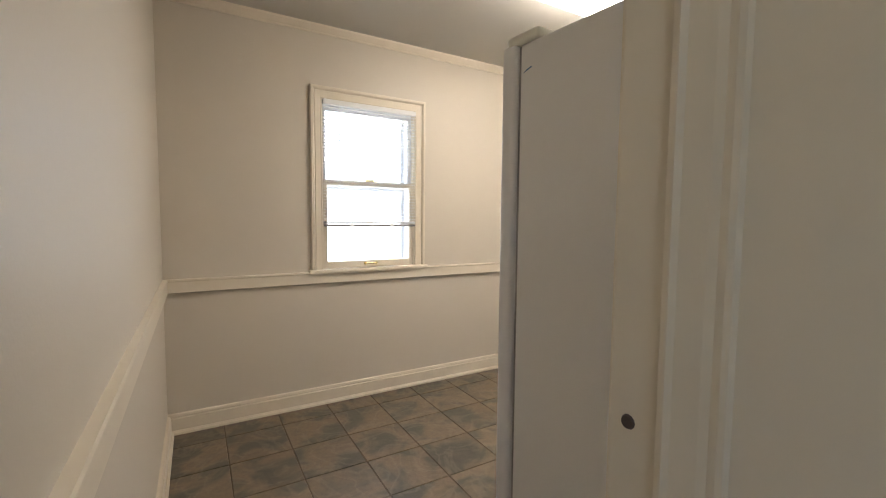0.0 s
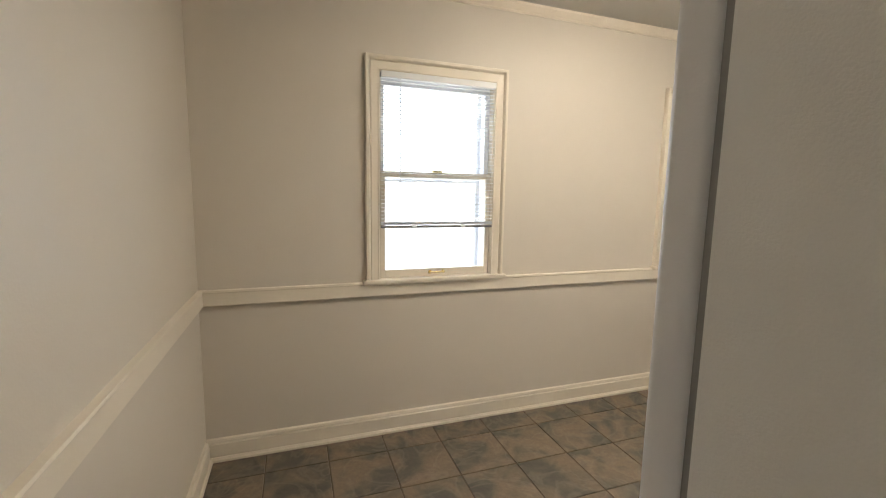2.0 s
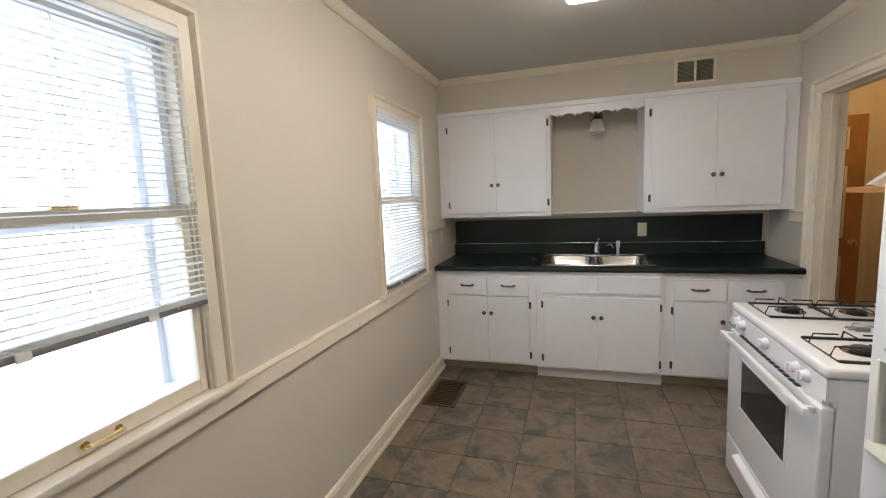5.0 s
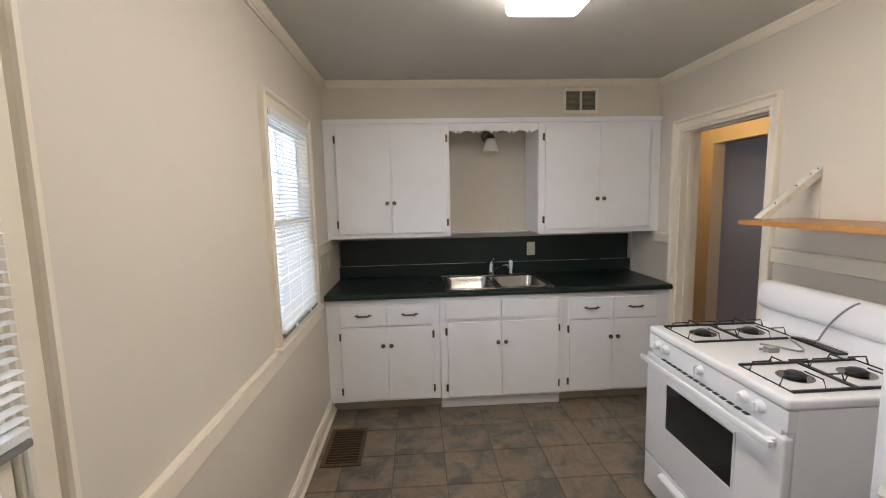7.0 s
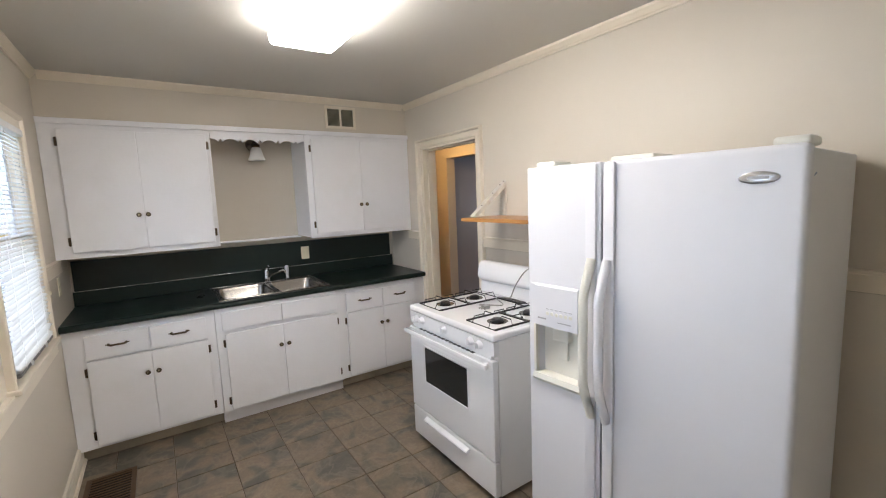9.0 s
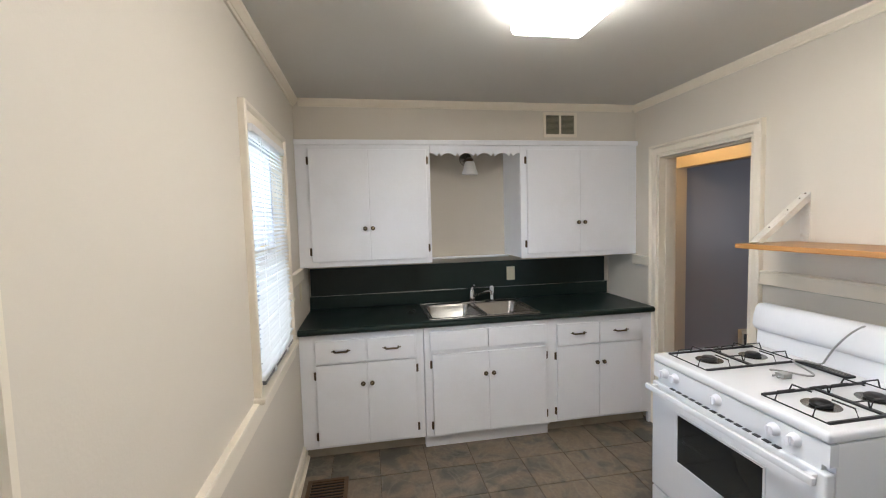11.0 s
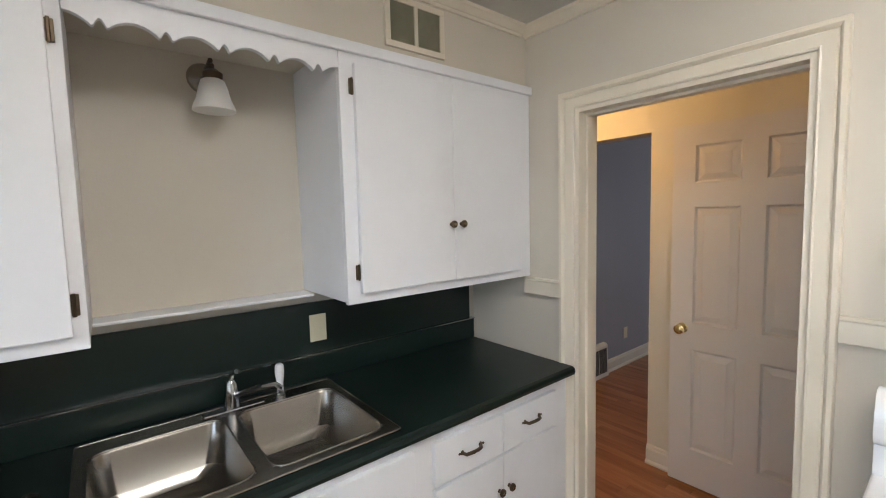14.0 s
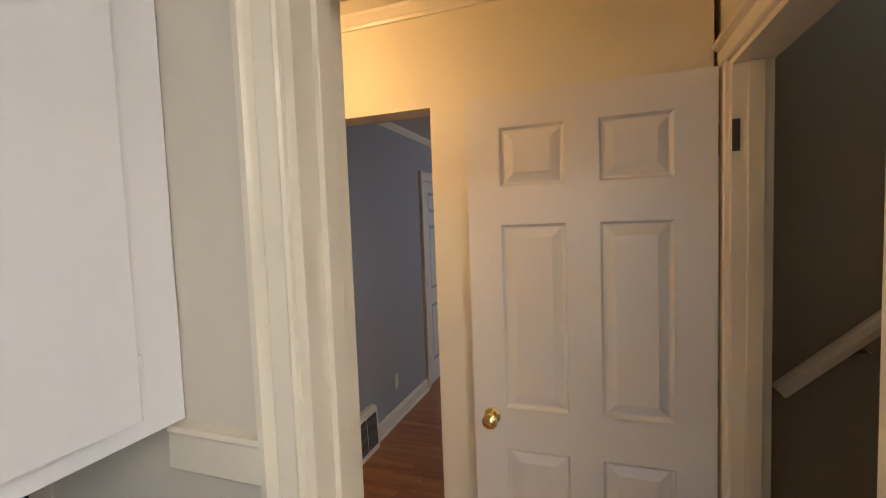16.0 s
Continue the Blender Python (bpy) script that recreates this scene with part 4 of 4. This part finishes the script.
part("control_panel", extrude([(0, 0.795), (0.000, 0.868), (-0.034, 0.868), (-0.034, 0.795)], (RX0 + 0.002, RF - 0.006, 0), (RX1 - 0.002, RF - 0.006, 0), Y, Z), M_RANGE, rg)
for fx in (0.105, 0.185, 0.475, 0.775, 0.865):
    x = RX1 - fx * (RX1 - RX0)
    bm = lathe([(0.024, 0), (0.023, 0.006), (0.019, 0.010), (0.017, 0.024), (0.012, 0.026)], (x, RF - 0.0055, 0.832), "y", 18)
    box(x - 0.005, x + 0.005, RF + 0.016, RF + 0.028, 0.815, 0.849, bevel=0.002, into=bm)
    part("knob", bm, M_APPL, rg, "white round burner knob", smooth=True)
od = part("oven_door", box(RX0 + 0.003, RX1 - 0.003, RF - 0.034, RF + 0.004, 0.235, 0.772, bevel=0.008, seg=3), M_RANGE, rg, smooth=True)
part("oven_window", box(RX0 + 0.215, RX1 - 0.185, RF + 0.002, RF + 0.0065, 0.448, 0.672, bevel=0.002), M_OVENGLASS, od, "dark glass oven window")
wx0, wx1 = RX0 + 0.215, RX1 - 0.185
for s in ((wx0 - 0.010, wx1 + 0.010, 0.438, 0.448), (wx0 - 0.010, wx1 + 0.010, 0.672, 0.682), (wx0 - 0.010, wx0, 0.448, 0.672), (wx1, wx1 + 0.010, 0.448, 0.672)):
    part("window_bead", box(s[0], s[1], RF + 0.002, RF + 0.009, s[2], s[3], bevel=0.002), M_RANGE, od)
bm = box(RX0 + 0.01, RX1 - 0.01, RF + 0.030, RF + 0.050, 0.738, 0.764, bevel=0.006)
for x in (RX0 + 0.03, RX1 - 0.05):
    box(x, x + 0.022, RF + 0.003, RF + 0.034, 0.740, 0.762, bevel=0.003, into=bm)
part("oven_handle", bm, M_RANGE, od, smooth=True)
part("vent_gap", box(RX0 + 0.03, RX1 - 0.03, RF - 0.030, RF - 0.010, 0.768, 0.795), M_RANGE, rg, "white strip above the oven door")
for k in range(14):
    x = RX0 + 0.16 + k * 0.040
    part("vent_slot", box(x, x + 0.026, RF - 0.012, RF + 0.0052, 0.7735, 0.7765), M_BLACK, od)
dw = part("drawer", box(RX0 + 0.003, RX1 - 0.003, RF - 0.034, RF + 0.002, 0.035, 0.228, bevel=0.008, seg=3), M_RANGE, rg, smooth=True)
part("drawer_handle", extrude([(0, 0), (0.022, -0.004), (0.028, 0.004), (0.024, 0.012), (0, 0.022)], (RX0 + 0.22, RF + 0.002, 0.185), (RX1 - 0.17, RF + 0.002, 0.185), Y, Z), M_RANGE, dw)
# back guard with a rolled top
gp = [(0.0, 0.900), (0.05, 0.900), (0.045, 0.985), (0.066, 1.000), (0.078, 1.020), (0.072, 1.070), (0.058, 1.110), (0.040, 1.124), (0.0, 1.124)]
part("back_guard", extrude(gp, (RX0 + 0.004, RB - 0.035, 0), (RX1 - 0.004, RB - 0.035, 0), Y, Z), M_RANGE, rg, smooth=True)


def burner_pair(x0, x1, y0, y1):
    """One wire grate over two burners, with its two burner heads."""
    z0, z1 = 0.912, 0.945
    bm = bmesh.new()
    r = 0.0030
    tube([(x0, y0, z0), (x1, y0, z0), (x1, y1, z0), (x0, y1, z0), (x0, y0, z0)], r, 6, into=bm)
    ym, xm = (y0 + y1) / 2, (x0 + x1) / 2
    box(x0, x1, ym - 0.008, ym + 0.008, z0 - 0.003, z0 + 0.004, into=bm)
    box(x0 - 0.002, x0 + 0.006, y0, y1, z0 - 0.003, z0 + 0.006, into=bm)
    box(x1 - 0.006, x1 + 0.002, y0, y1, z0 - 0.003, z0 + 0.006, into=bm)
    for cy, lo, hi in (((y0 + ym) / 2, y0, ym), ((y1 + ym) / 2, ym, y1)):
        for k in (0.22, 0.78):
            xx = x0 + (x1 - x0) * k
            tube([(xx, lo, z0), (xx, lo + 0.012, z1), (xx, cy - 0.035, z1)], r, 6, into=bm)
            tube([(xx, hi, z0), (xx, hi - 0.012, z1), (xx, cy + 0.035, z1)], r, 6, into=bm)
        tube([(x0, cy, z0), (x0 + 0.014, cy, z1), (xm - 0.035, cy, z1)], r, 6, into=bm)
        tube([(x1, cy, z0), (x1 - 0.014, cy, z1), (xm + 0.035, cy, z1)], r, 6, into=bm)
    part("grate", bm, M_BLACK, rg, "black wire burner grate")
    for cy in ((y0 + ym) / 2, (y1 + ym) / 2):
        part("burner_bowl", lathe([(0.055, 0), (0.058, 0.004), (0.045, 0.003)], (xm, cy, 0.9075), "z", 24), M_STEEL, rg, "shallow burner bowl", smooth=True)
        part("burner", lathe([(0.032, 0), (0.034, 0.010), (0.029, 0.015), (0.024, 0.018), (0.010, 0.019)], (xm, cy, 0.9105), "z", 24), M_BLACK, rg, "dark burner head", smooth=True)


burner_pair(RX1 - 0.285, RX1 - 0.045, RB + 0.085, RF - 0.055)
burner_pair(RX0 + 0.045, RX0 + 0.285, RB + 0.085, RF - 0.055)
vt = part("oven_vent", box(2.72, 2.93, RB + 0.055, RB + 0.105, 0.9085, 0.918, bevel=0.003), M_BLACK, rg, "black slotted oven vent")
for k in range(3):
    part("vent_bar", box(2.73, 2.92, RB + 0.064 + k * 0.014, RB + 0.069 + k * 0.014, 0.9182, 0.921), M_STEEL, vt)
cord = thing("power_cord", (2.86, RB + 0.2, 0.908), "grey power cord with plug lying on the range", "cord")
pts = []
for k in range(40):
    u = k / 39
    if u < 0.4:
        v = u / 0.4
        pts.append((2.70 + 0.14 * v, RB + 0.048 + 0.03 * math.sin(v * 2.2), 1.126 - 0.205 * v ** 1.3 + 0.004))
    else:
        v = (u - 0.4) / 0.6
        pts.append((2.84 + 0.10 * math.sin(v * 7.5) * (1 - 0.5 * v) - 0.02 * v, RB + 0.072 + 0.24 * v, 0.925 - 0.008 * v))
part("cable", tube(pts, 0.0042, 6), M_CORD, cord, smooth=True)
bm = box(2.775, 2.815, RB + 0.30, RB + 0.345, 0.9085, 0.930, bevel=0.006)
for dx in (0.006, 0.028):
    box(2.775 + dx, 2.780 + dx, RB + 0.345, RB + 0.365, 0.914, 0.922, into=bm)
part("plug", bm, M_CORD, cord)

# ---- refrigerator ----
FX0, FX1, FF, FB, FT = 1.202, 2.076, 1.334, 0.648, 1.693
fr = thing("refrigerator", (FX0, FF, 0), "white side-by-side refrigerator with water dispenser", "refrigerator")
part("body", box(FX0 + 0.006, FX1 - 0.006, FB, FF - 0.068, 0.03, FT - 0.01, bevel=0.006), M_APPL_SIDE, fr, "white textured refrigerator body")
part("gasket", box(FX0 + 0.014, FX1 - 0.014, FF - 0.068, FF - 0.056, 0.10, FT - 0.01), M_GASKET, fr)
part("toe_grille", box(FX0 + 0.02, FX1 - 0.02, FF - 0.10, FF - 0.05, 0.03, 0.095, bevel=0.004), M_GASKET, fr)
for x in (FX0 + 0.06, FX1 - 0.06):
    for y in (FB + 0.06, FF - 0.14):
        part("foot", lathe([(0.02, 0), (0.02, 0.032)], (x, y, 0), "z", 10), M_RUBBER, fr)
SPLIT = 1.752
rd = part("fridge_door", box(FX0, SPLIT - 0.004, FF - 0.056, FF, 0.10, FT, bevel=0.020, seg=5), M_APPL, fr, smooth=True)
# freezer door leaves a recess for the dispenser
dx0, dx1, dz0, dz1, dz2 = 1.842, 2.036, 0.845, 1.065, 1.235
bm = bmesh.new()
for s in ((SPLIT + 0.004, FX1, 0.10, dz0), (SPLIT + 0.004, FX1, dz2, FT), (SPLIT + 0.004, dx0, dz0, dz2), (dx1, FX1, dz0, dz2)):
    box(s[0], s[1], FF - 0.056, FF, s[2], s[3], into=bm)
bmesh.ops.remove_doubles(bm, verts=bm.verts, dist=1e-5)
fd = part("freezer_door", bm, M_APPL, fr)
bv = fd.modifiers.new("soft", "BEVEL")
bv.width, bv.segments, bv.limit_method = 0.006, 3, "ANGLE"
part("dispenser_niche", box(dx0, dx1, FF - 0.0555, FF - 0.0515, dz0, dz2), M_APPL_CREAM, fd, "yellowed dispenser recess")
part("dispenser_panel", extrude([(-0.06, dz1), (-0.012, dz1 - 0.006), (0.006, dz1), (0.008, dz2 - 0.008), (0.002, dz2), (-0.06, dz2)], (dx0, FF, 0), (dx1, FF, 0), Y, Z), M_APPL, fd)
for s in ((dx0 - 0.012, dx0, dz0 - 0.012, dz1), (dx1, dx1 + 0.012, dz0 - 0.012, dz1)):
    part("dispenser_frame", box(s[0], s[1], FF - 0.02, FF + 0.006, s[2], s[3], bevel=0.003), M_APPL_CREAM, fd)
part("drip_tray", extrude([(-0.06, 0), (0.010, -0.002), (0.016, 0.010), (0.010, 0.030), (-0.06, 0.022)], (dx0 - 0.012, FF, dz0 - 0.012), (dx1 + 0.012, FF, dz0 - 0.012), Y, Z), M_APPL_CREAM, fd, "yellowed drip tray")
part("chute", box(1.90, 1.975, FF - 0.051, FF - 0.018, dz1 - 0.06, dz1 - 0.004, bevel=0.008), M_APPL_CREAM, fd)
part("paddle", box(1.915, 1.960, FF - 0.051, FF - 0.036, dz1 - 0.14, dz1 - 0.062, bevel=0.006), M_APPL_CREAM, fd)
for k in range(6):
    x = 1.872 + k * 0.021
    part("button", lathe([(0.008, 0), (0.007, 0.002)], (x, FF + 0.0072, dz1 + 0.055), "y", 10), M_APPL_CREAM, fd)
    part("printed_mark", box(x - 0.007, x + 0.007, FF + 0.0071, FF + 0.0079, dz1 + 0.072, dz1 + 0.075), M_TEXTGREY, fd)
part("printed_mark", box(1.985, 2.026, FF + 0.0062, FF + 0.0072, dz1 + 0.028, dz1 + 0.034), M_TEXTGREY, fd)
part("printed_mark", box(1.87, 1.93, FF + 0.0062, FF + 0.0072, dz1 + 0.024, dz1 + 0.028), M_TEXTGREY, fd)
for door, x, nm in ((fd, SPLIT + 0.034, 1), (rd, SPLIT - 0.034, -1)):
    part("handle_trim", box(x - 0.020, x + 0.020, FF - 0.001, FF + 0.014, 0.12, FT - 0.005, bevel=0.006), M_APPL, door, smooth=True)
    pts = []
    for k in range(21):
        u = k / 20
        pts.append((x - 0.004 * nm, FF + 0.012 + 0.052 * min(1.0, math.sin(u * math.pi) * 1.5), 0.770 + 0.585 * u))
    part("handle", tube(pts, 0.017, 10, flat=1.0), M_APPL_CREAM if nm == 1 else M_APPL, door, "bowed white plastic door handle", smooth=True)
bm = lathe([(1.0, 0), (0.96, 0.004), (0.8, 0.006)], (0, 0, 0), "y", 32)
bm.transform(Matrix.Translation((1.304, FF - 0.0005, 1.612)) @ Matrix.Diagonal((0.047, 1, 0.017, 1)))
part("badge", bm, M_LOGO, rd, "oval silver badge", smooth=True)
part("badge_bar", box(1.280, 1.328, FF + 0.0055, FF + 0.0063, 1.608, 1.616), M_TEXTGREY, rd)
for x, w in ((FX0 + 0.032, 0.050), (FX1 - 0.09, 0.060)):
    part("hinge_cover", box(x - 0.03, x + w, FF - 0.13, FF - 0.018, FT - 0.006, FT + 0.020, bevel=0.012, seg=3), M_APPL_CREAM, fr, "off-white hinge cover", smooth=True)
part("top_cover", box(1.60, 1.75, FF - 0.20, FF - 0.05, FT - 0.012, FT + 0.016, bevel=0.010), M_APPL_CREAM, fr, "small white cover on top")
part("tape", extrude([(0, 0), (0.030, -0.008), (0.018, -0.001), (0.004, 0.003)], (FX0 + 0.0050, FF - 0.108, 1.618), (FX0 + 0.0057, FF - 0.108, 1.618), Y, Z), M_BLUETAPE, fr, "scrap of blue tape")
fr.rotation_euler = (0, 0, radians(5.0))

# ---- shelf over the range ----
sh = thing("wall_shelf", (2.8, 0.75, 1.430), "varnished pine board shelf on white metal brackets", "shelf")
part("board", box(2.40, 3.145, 0.622, 0.955, 1.424, 1.447, bevel=0.003), M_SHELFWOOD, sh)
for x in (3.085, 2.50):
    # folded channel: wall plate, sloping strut with two turned-up flanges
    bm = box(x - 0.022, x + 0.022, 0.6155, 0.621, 1.448, 1.690, bevel=0.001)
    extrude([(0.0, 0.222), (0.005, 0.232), (0.285, 0.008), (0.276, 0.0)], (x - 0.021, 0.621, 1.4475), (x + 0.021, 0.621, 1.4475), Y, Z, into=bm)
    for dx in (-0.022, 0.0195):
        extrude([(0.0, 0.196), (0.0, 0.234), (0.288, 0.010), (0.262, 0.0)], (x + dx, 0.621, 1.4475), (x + dx + 0.0025, 0.621, 1.4475), Y, Z, into=bm)
    br = part("bracket", bm, M_WHITEBRACKET, sh, "white metal shelf bracket with rust marks")
    for u in (0.10, 0.34, 0.70):
        part("bracket_hole", lathe([(0.005, 0), (0.004, 0.0022)], (x, 0.626 + 0.28 * u, 1.6795 - 0.224 * u), "y", 8), M_BLOTCH, br, "dark screw hole")
    part("screw", lathe([(0.005, 0), (0.004, 0.002)], (x, 0.621, 1.682), "y", 8), M_BRONZE, br)
# ---- hall: door, stair rail, end door ----


def panel_door(name, label, cat, hinge, width, height, m, material, hinge_side=1, knob_side=True):
    """A six-panel door in its own x (width), y (thickness), z space, set at m."""
    root = new(name)
    tagged(root, label, cat)
    ORIGIN[root.name] = Vector((0, 0, 0))
    st, t = 0.115, 0.034
    bm = bmesh.new()
    box(0, width, 0.012, t - 0.012, 0.008, height, into=bm)
    midw = 0.105
    pw = (width - 2 * st - midw) / 2
    xs = ((st, st + pw), (st + pw + midw, width - st))
    zs = ((0.22, 0.80), (0.95, 1.595), (1.725, 1.925))
    for y0, y1 in ((0, 0.012), (t - 0.012, t)):
        box(0, st, y0, y1, 0.008, height, into=bm)
        box(width - st, width, y0, y1, 0.008, height, into=bm)
        box(st + pw, st + pw + midw, y0, y1, 0.008, height, into=bm)
        for a, b in ((0.008, zs[0][0]), (zs[0][1], zs[1][0]), (zs[1][1], zs[2][0]), (zs[2][1], height)):
            for x in xs:
                box(x[0], x[1], y0, y1, a, b, into=bm)
    bmesh.ops.remove_doubles(bm, verts=bm.verts, dist=1e-5)
    part("slab", bm, material, root)
    for face, s in ((0.012, -1), (t - 0.012, 1)):
        for x in xs:
            for z in zs:
                pb = bmesh.new()
                # sticking round the opening, then the raised field
                q = [[(x[0] + i, z[0] + i), (x[1] - i, z[0] + i), (x[1] - i, z[1] - i), (x[0] + i, z[1] - i)] for i in (0.0005, 0.009, 0.015, 0.046, 0.047)]
                d = (0.0117, 0.0005, 0.0005, 0.0108, 0.0108)
                rings = [[pb.verts.new((px, face + s * dd, pz)) for px, pz in ring] for ring, dd in zip(q, d)]
                for a, b in zip(rings, rings[1:]):
                    for k in range(4):
                        pb.faces.new((a[k], a[(k + 1) % 4], b[(k + 1) % 4], b[k]))
                pb.faces.new(rings[-1])
                part("panel", pb, material, root)
    kx = width - 0.065
    if knob_side:
        for face, s in ((0.0, -1), (t, 1)):
            bm = lathe([(0.030, 0), (0.029, 0.004), (0.012, 0.008), (0.011, 0.024), (0.020, 0.032), (0.027, 0.044), (0.026, 0.054), (0.014, 0.062)], (0, 0, 0), "y", 24)
            bm.transform(Matrix.Translation((kx, face, 0.915)) @ Matrix.Diagonal((1, s, 1, 1)))
            part("door_knob", bm, M_BRASS, root, "polished brass door knob", smooth=True)
    for z in (0.25, 1.05, 1.83):
        bm = box(-0.032, -0.001, 0.003, 0.006, z - 0.045, z + 0.045)
        tube([(-0.001, -0.002, z - 0.046), (-0.001, -0.002, z + 0.046)], 0.006, 8, into=bm)
        hp = part("hinge", bm, M_STEEL, root, "dull steel butt hinge")
    root.matrix_world = m
    return root


panel_door("panel_door", "off-white six-panel door standing open against the hall wall", "door", None, 0.765, 2.035, pose(3.385, -0.345, 0.008, 0, 0, 1.0), M_DOORPAINT)
panel_door("panel_door", "white six-panel door in the blue-grey wall", "door", None, 0.76, 2.02, pose(5.284, -2.70, 0.004, 0, 0, -90), M_DOORPAINT)
casing("door_casing_room", "y", -3.47, -2.695, 0, 2.035, 5.29, -1, label="white painted casing of the far room's door")
panel_door("panel_door", "warm cream six-panel door at the end of the hall", "door", None, 0.72, 2.02, pose(5.492, 0.40, 0.004, 0, 0, -90), M_STAINDOOR)
hr = thing("handrail", (3.1, -0.35, 1.2), "painted wooden handrail rising along the stairwell wall", "handrail")
d = Vector((-0.75, 0, 0.70)).normalized()
up = Vector((0.70, 0, 0.75)).normalized()
p0 = Vector((3.222, -0.345, 1.080))
bm = extrude([(-0.018, -0.020), (0.018, -0.020), (0.022, 0.0), (0.018, 0.016), (0.008, 0.022), (-0.008, 0.022), (-0.018, 0.016), (-0.022, 0.0)], p0, p0 + d * 1.5, Y, up)
part("rail", bm, M_RAILWOOD, hr)
for s in (0.25, 1.1):
    q = p0 + d * s
    part("rail_bracket", tube([q - up * 0.018, q - up * 0.05 + Vector((0, -0.01, 0)), Vector((q.x, -0.399, q.z - 0.06))], 0.007, 8), M_STEEL, hr)
hl = thing("hall_light", (4.75, 0.16, HC), "small round glass ceiling light in the hall", "ceiling light")
part("base", lathe([(0.09, 0), (0.085, 0.02)], (4.75, 0.16, HC - 0.021), "z", 24), M_BRASS, hl, smooth=True)

# ---- outside ----
gz = -0.6
tagged(part("ground", box(-300, 300, -300, 600, gz - 0.2, gz), M_GRASS), "pale winter lawn outside the windows", "ground", kind="structure")

# ---- floors, piece by piece ----
tagged(part("floor", box(0.2, 4.95, 0.488, 3.3, -0.1, -0.004), M_GROUT), "dark grout bed under the kitchen tiles", "floor", kind="structure")
floor_ob = bpy.data.objects["floor"]
XL = [0.315] + [0.597 + 0.3053 * k for k in range(12)] + [4.30]
YL = [0.560] + [0.859 + 0.308 * k for k in range(8)] + [3.205]


def tile_mesh(w, h):
    bm = bmesh.new()
    g, b = 0.0018, 0.0022
    lo = [bm.verts.new((sx * (w / 2 - g), sy * (h / 2 - g), -0.0045)) for sx, sy in ((-1, -1), (1, -1), (1, 1), (-1, 1))]
    hi = [bm.verts.new((sx * (w / 2 - g - b), sy * (h / 2 - g - b), 0.0)) for sx, sy in ((-1, -1), (1, -1), (1, 1), (-1, 1))]
    for k in range(4):
        bm.faces.new((lo[k], lo[(k + 1) % 4], hi[(k + 1) % 4], hi[k]))
    bm.faces.new(hi)
    me = bpy.data.meshes.new("tile")
    bm.to_mesh(me)
    bm.free()
    me.materials.append(M_TILE)
    return me


TILES = {}
rng = random.Random(4)
for xa, xb in zip(XL, XL[1:]):
    for ya, yb in zip(YL, YL[1:]):
        key = (round(xb - xa, 3), round(yb - ya, 3))
        if key not in TILES:
            TILES[key] = tile_mesh(*key)
        ob = new("tile", TILES[key])
        ob.parent = floor_ob
        ob.location = ((xa + xb) / 2, (ya + yb) / 2, rng.uniform(-0.0006, 0.0))
tagged(part("floor_hall", box(1.7, 5.7, -5.4, 0.555, -0.1, -0.006), M_OAK), "glossy orange-brown oak strip floor", "floor", kind="structure")
hall_floor = bpy.data.objects["floor_hall"]
PL = {}
rows = 0
y = 0.500
spare = bmesh.new()
count = 0
while y > -5.2:
    x = 1.8 + rng.uniform(0.0, 0.9)
    xs_ = [1.8]
    while x < 5.5:
        xs_.append(x)
        x += rng.choice((0.6, 0.8, 1.0, 1.3))
    xs_.append(5.5)
    for a, b in zip(xs_, xs_[1:]):
        if b < 3.3 and y > -0.5 or b - a < 0.02:
            continue
        if y > -2.2 and b > 3.4 and count < 290:
            key = round(b - a, 2)
            if key not in PL:
                bm = box(-key / 2 + 0.0006, key / 2 - 0.0006, -0.0280, 0.0280, -0.006, 0.0, bevel=0.0012, seg=1)
                me = bpy.data.meshes.new("plank")
                bm.to_mesh(me)
                bm.free()
                me.materials.append(M_OAK)
                PL[key] = me
            ob = new("plank", PL[key])
            ob.parent = hall_floor
            ob.location = ((a + b) / 2, y - 0.0285, 0)
            count += 1
        else:
            extrude([(-0.028, -0.006), (0.028, -0.006), (0.028, 0.0), (-0.028, 0.0)], (a + 0.0006, y - 0.0285, 0), (b - 0.0006, y - 0.0285, 0), Y, Z, into=spare)
    y -= 0.057
tagged(part("far_planks", spare, M_OAK, hall_floor), kind="stuff")
trim("threshold", box(3.398, 4.148, 0.478, 0.560, 0.0006, 0.010, bevel=0.004), M_OAK, "worn wooden threshold in the doorway", "threshold")
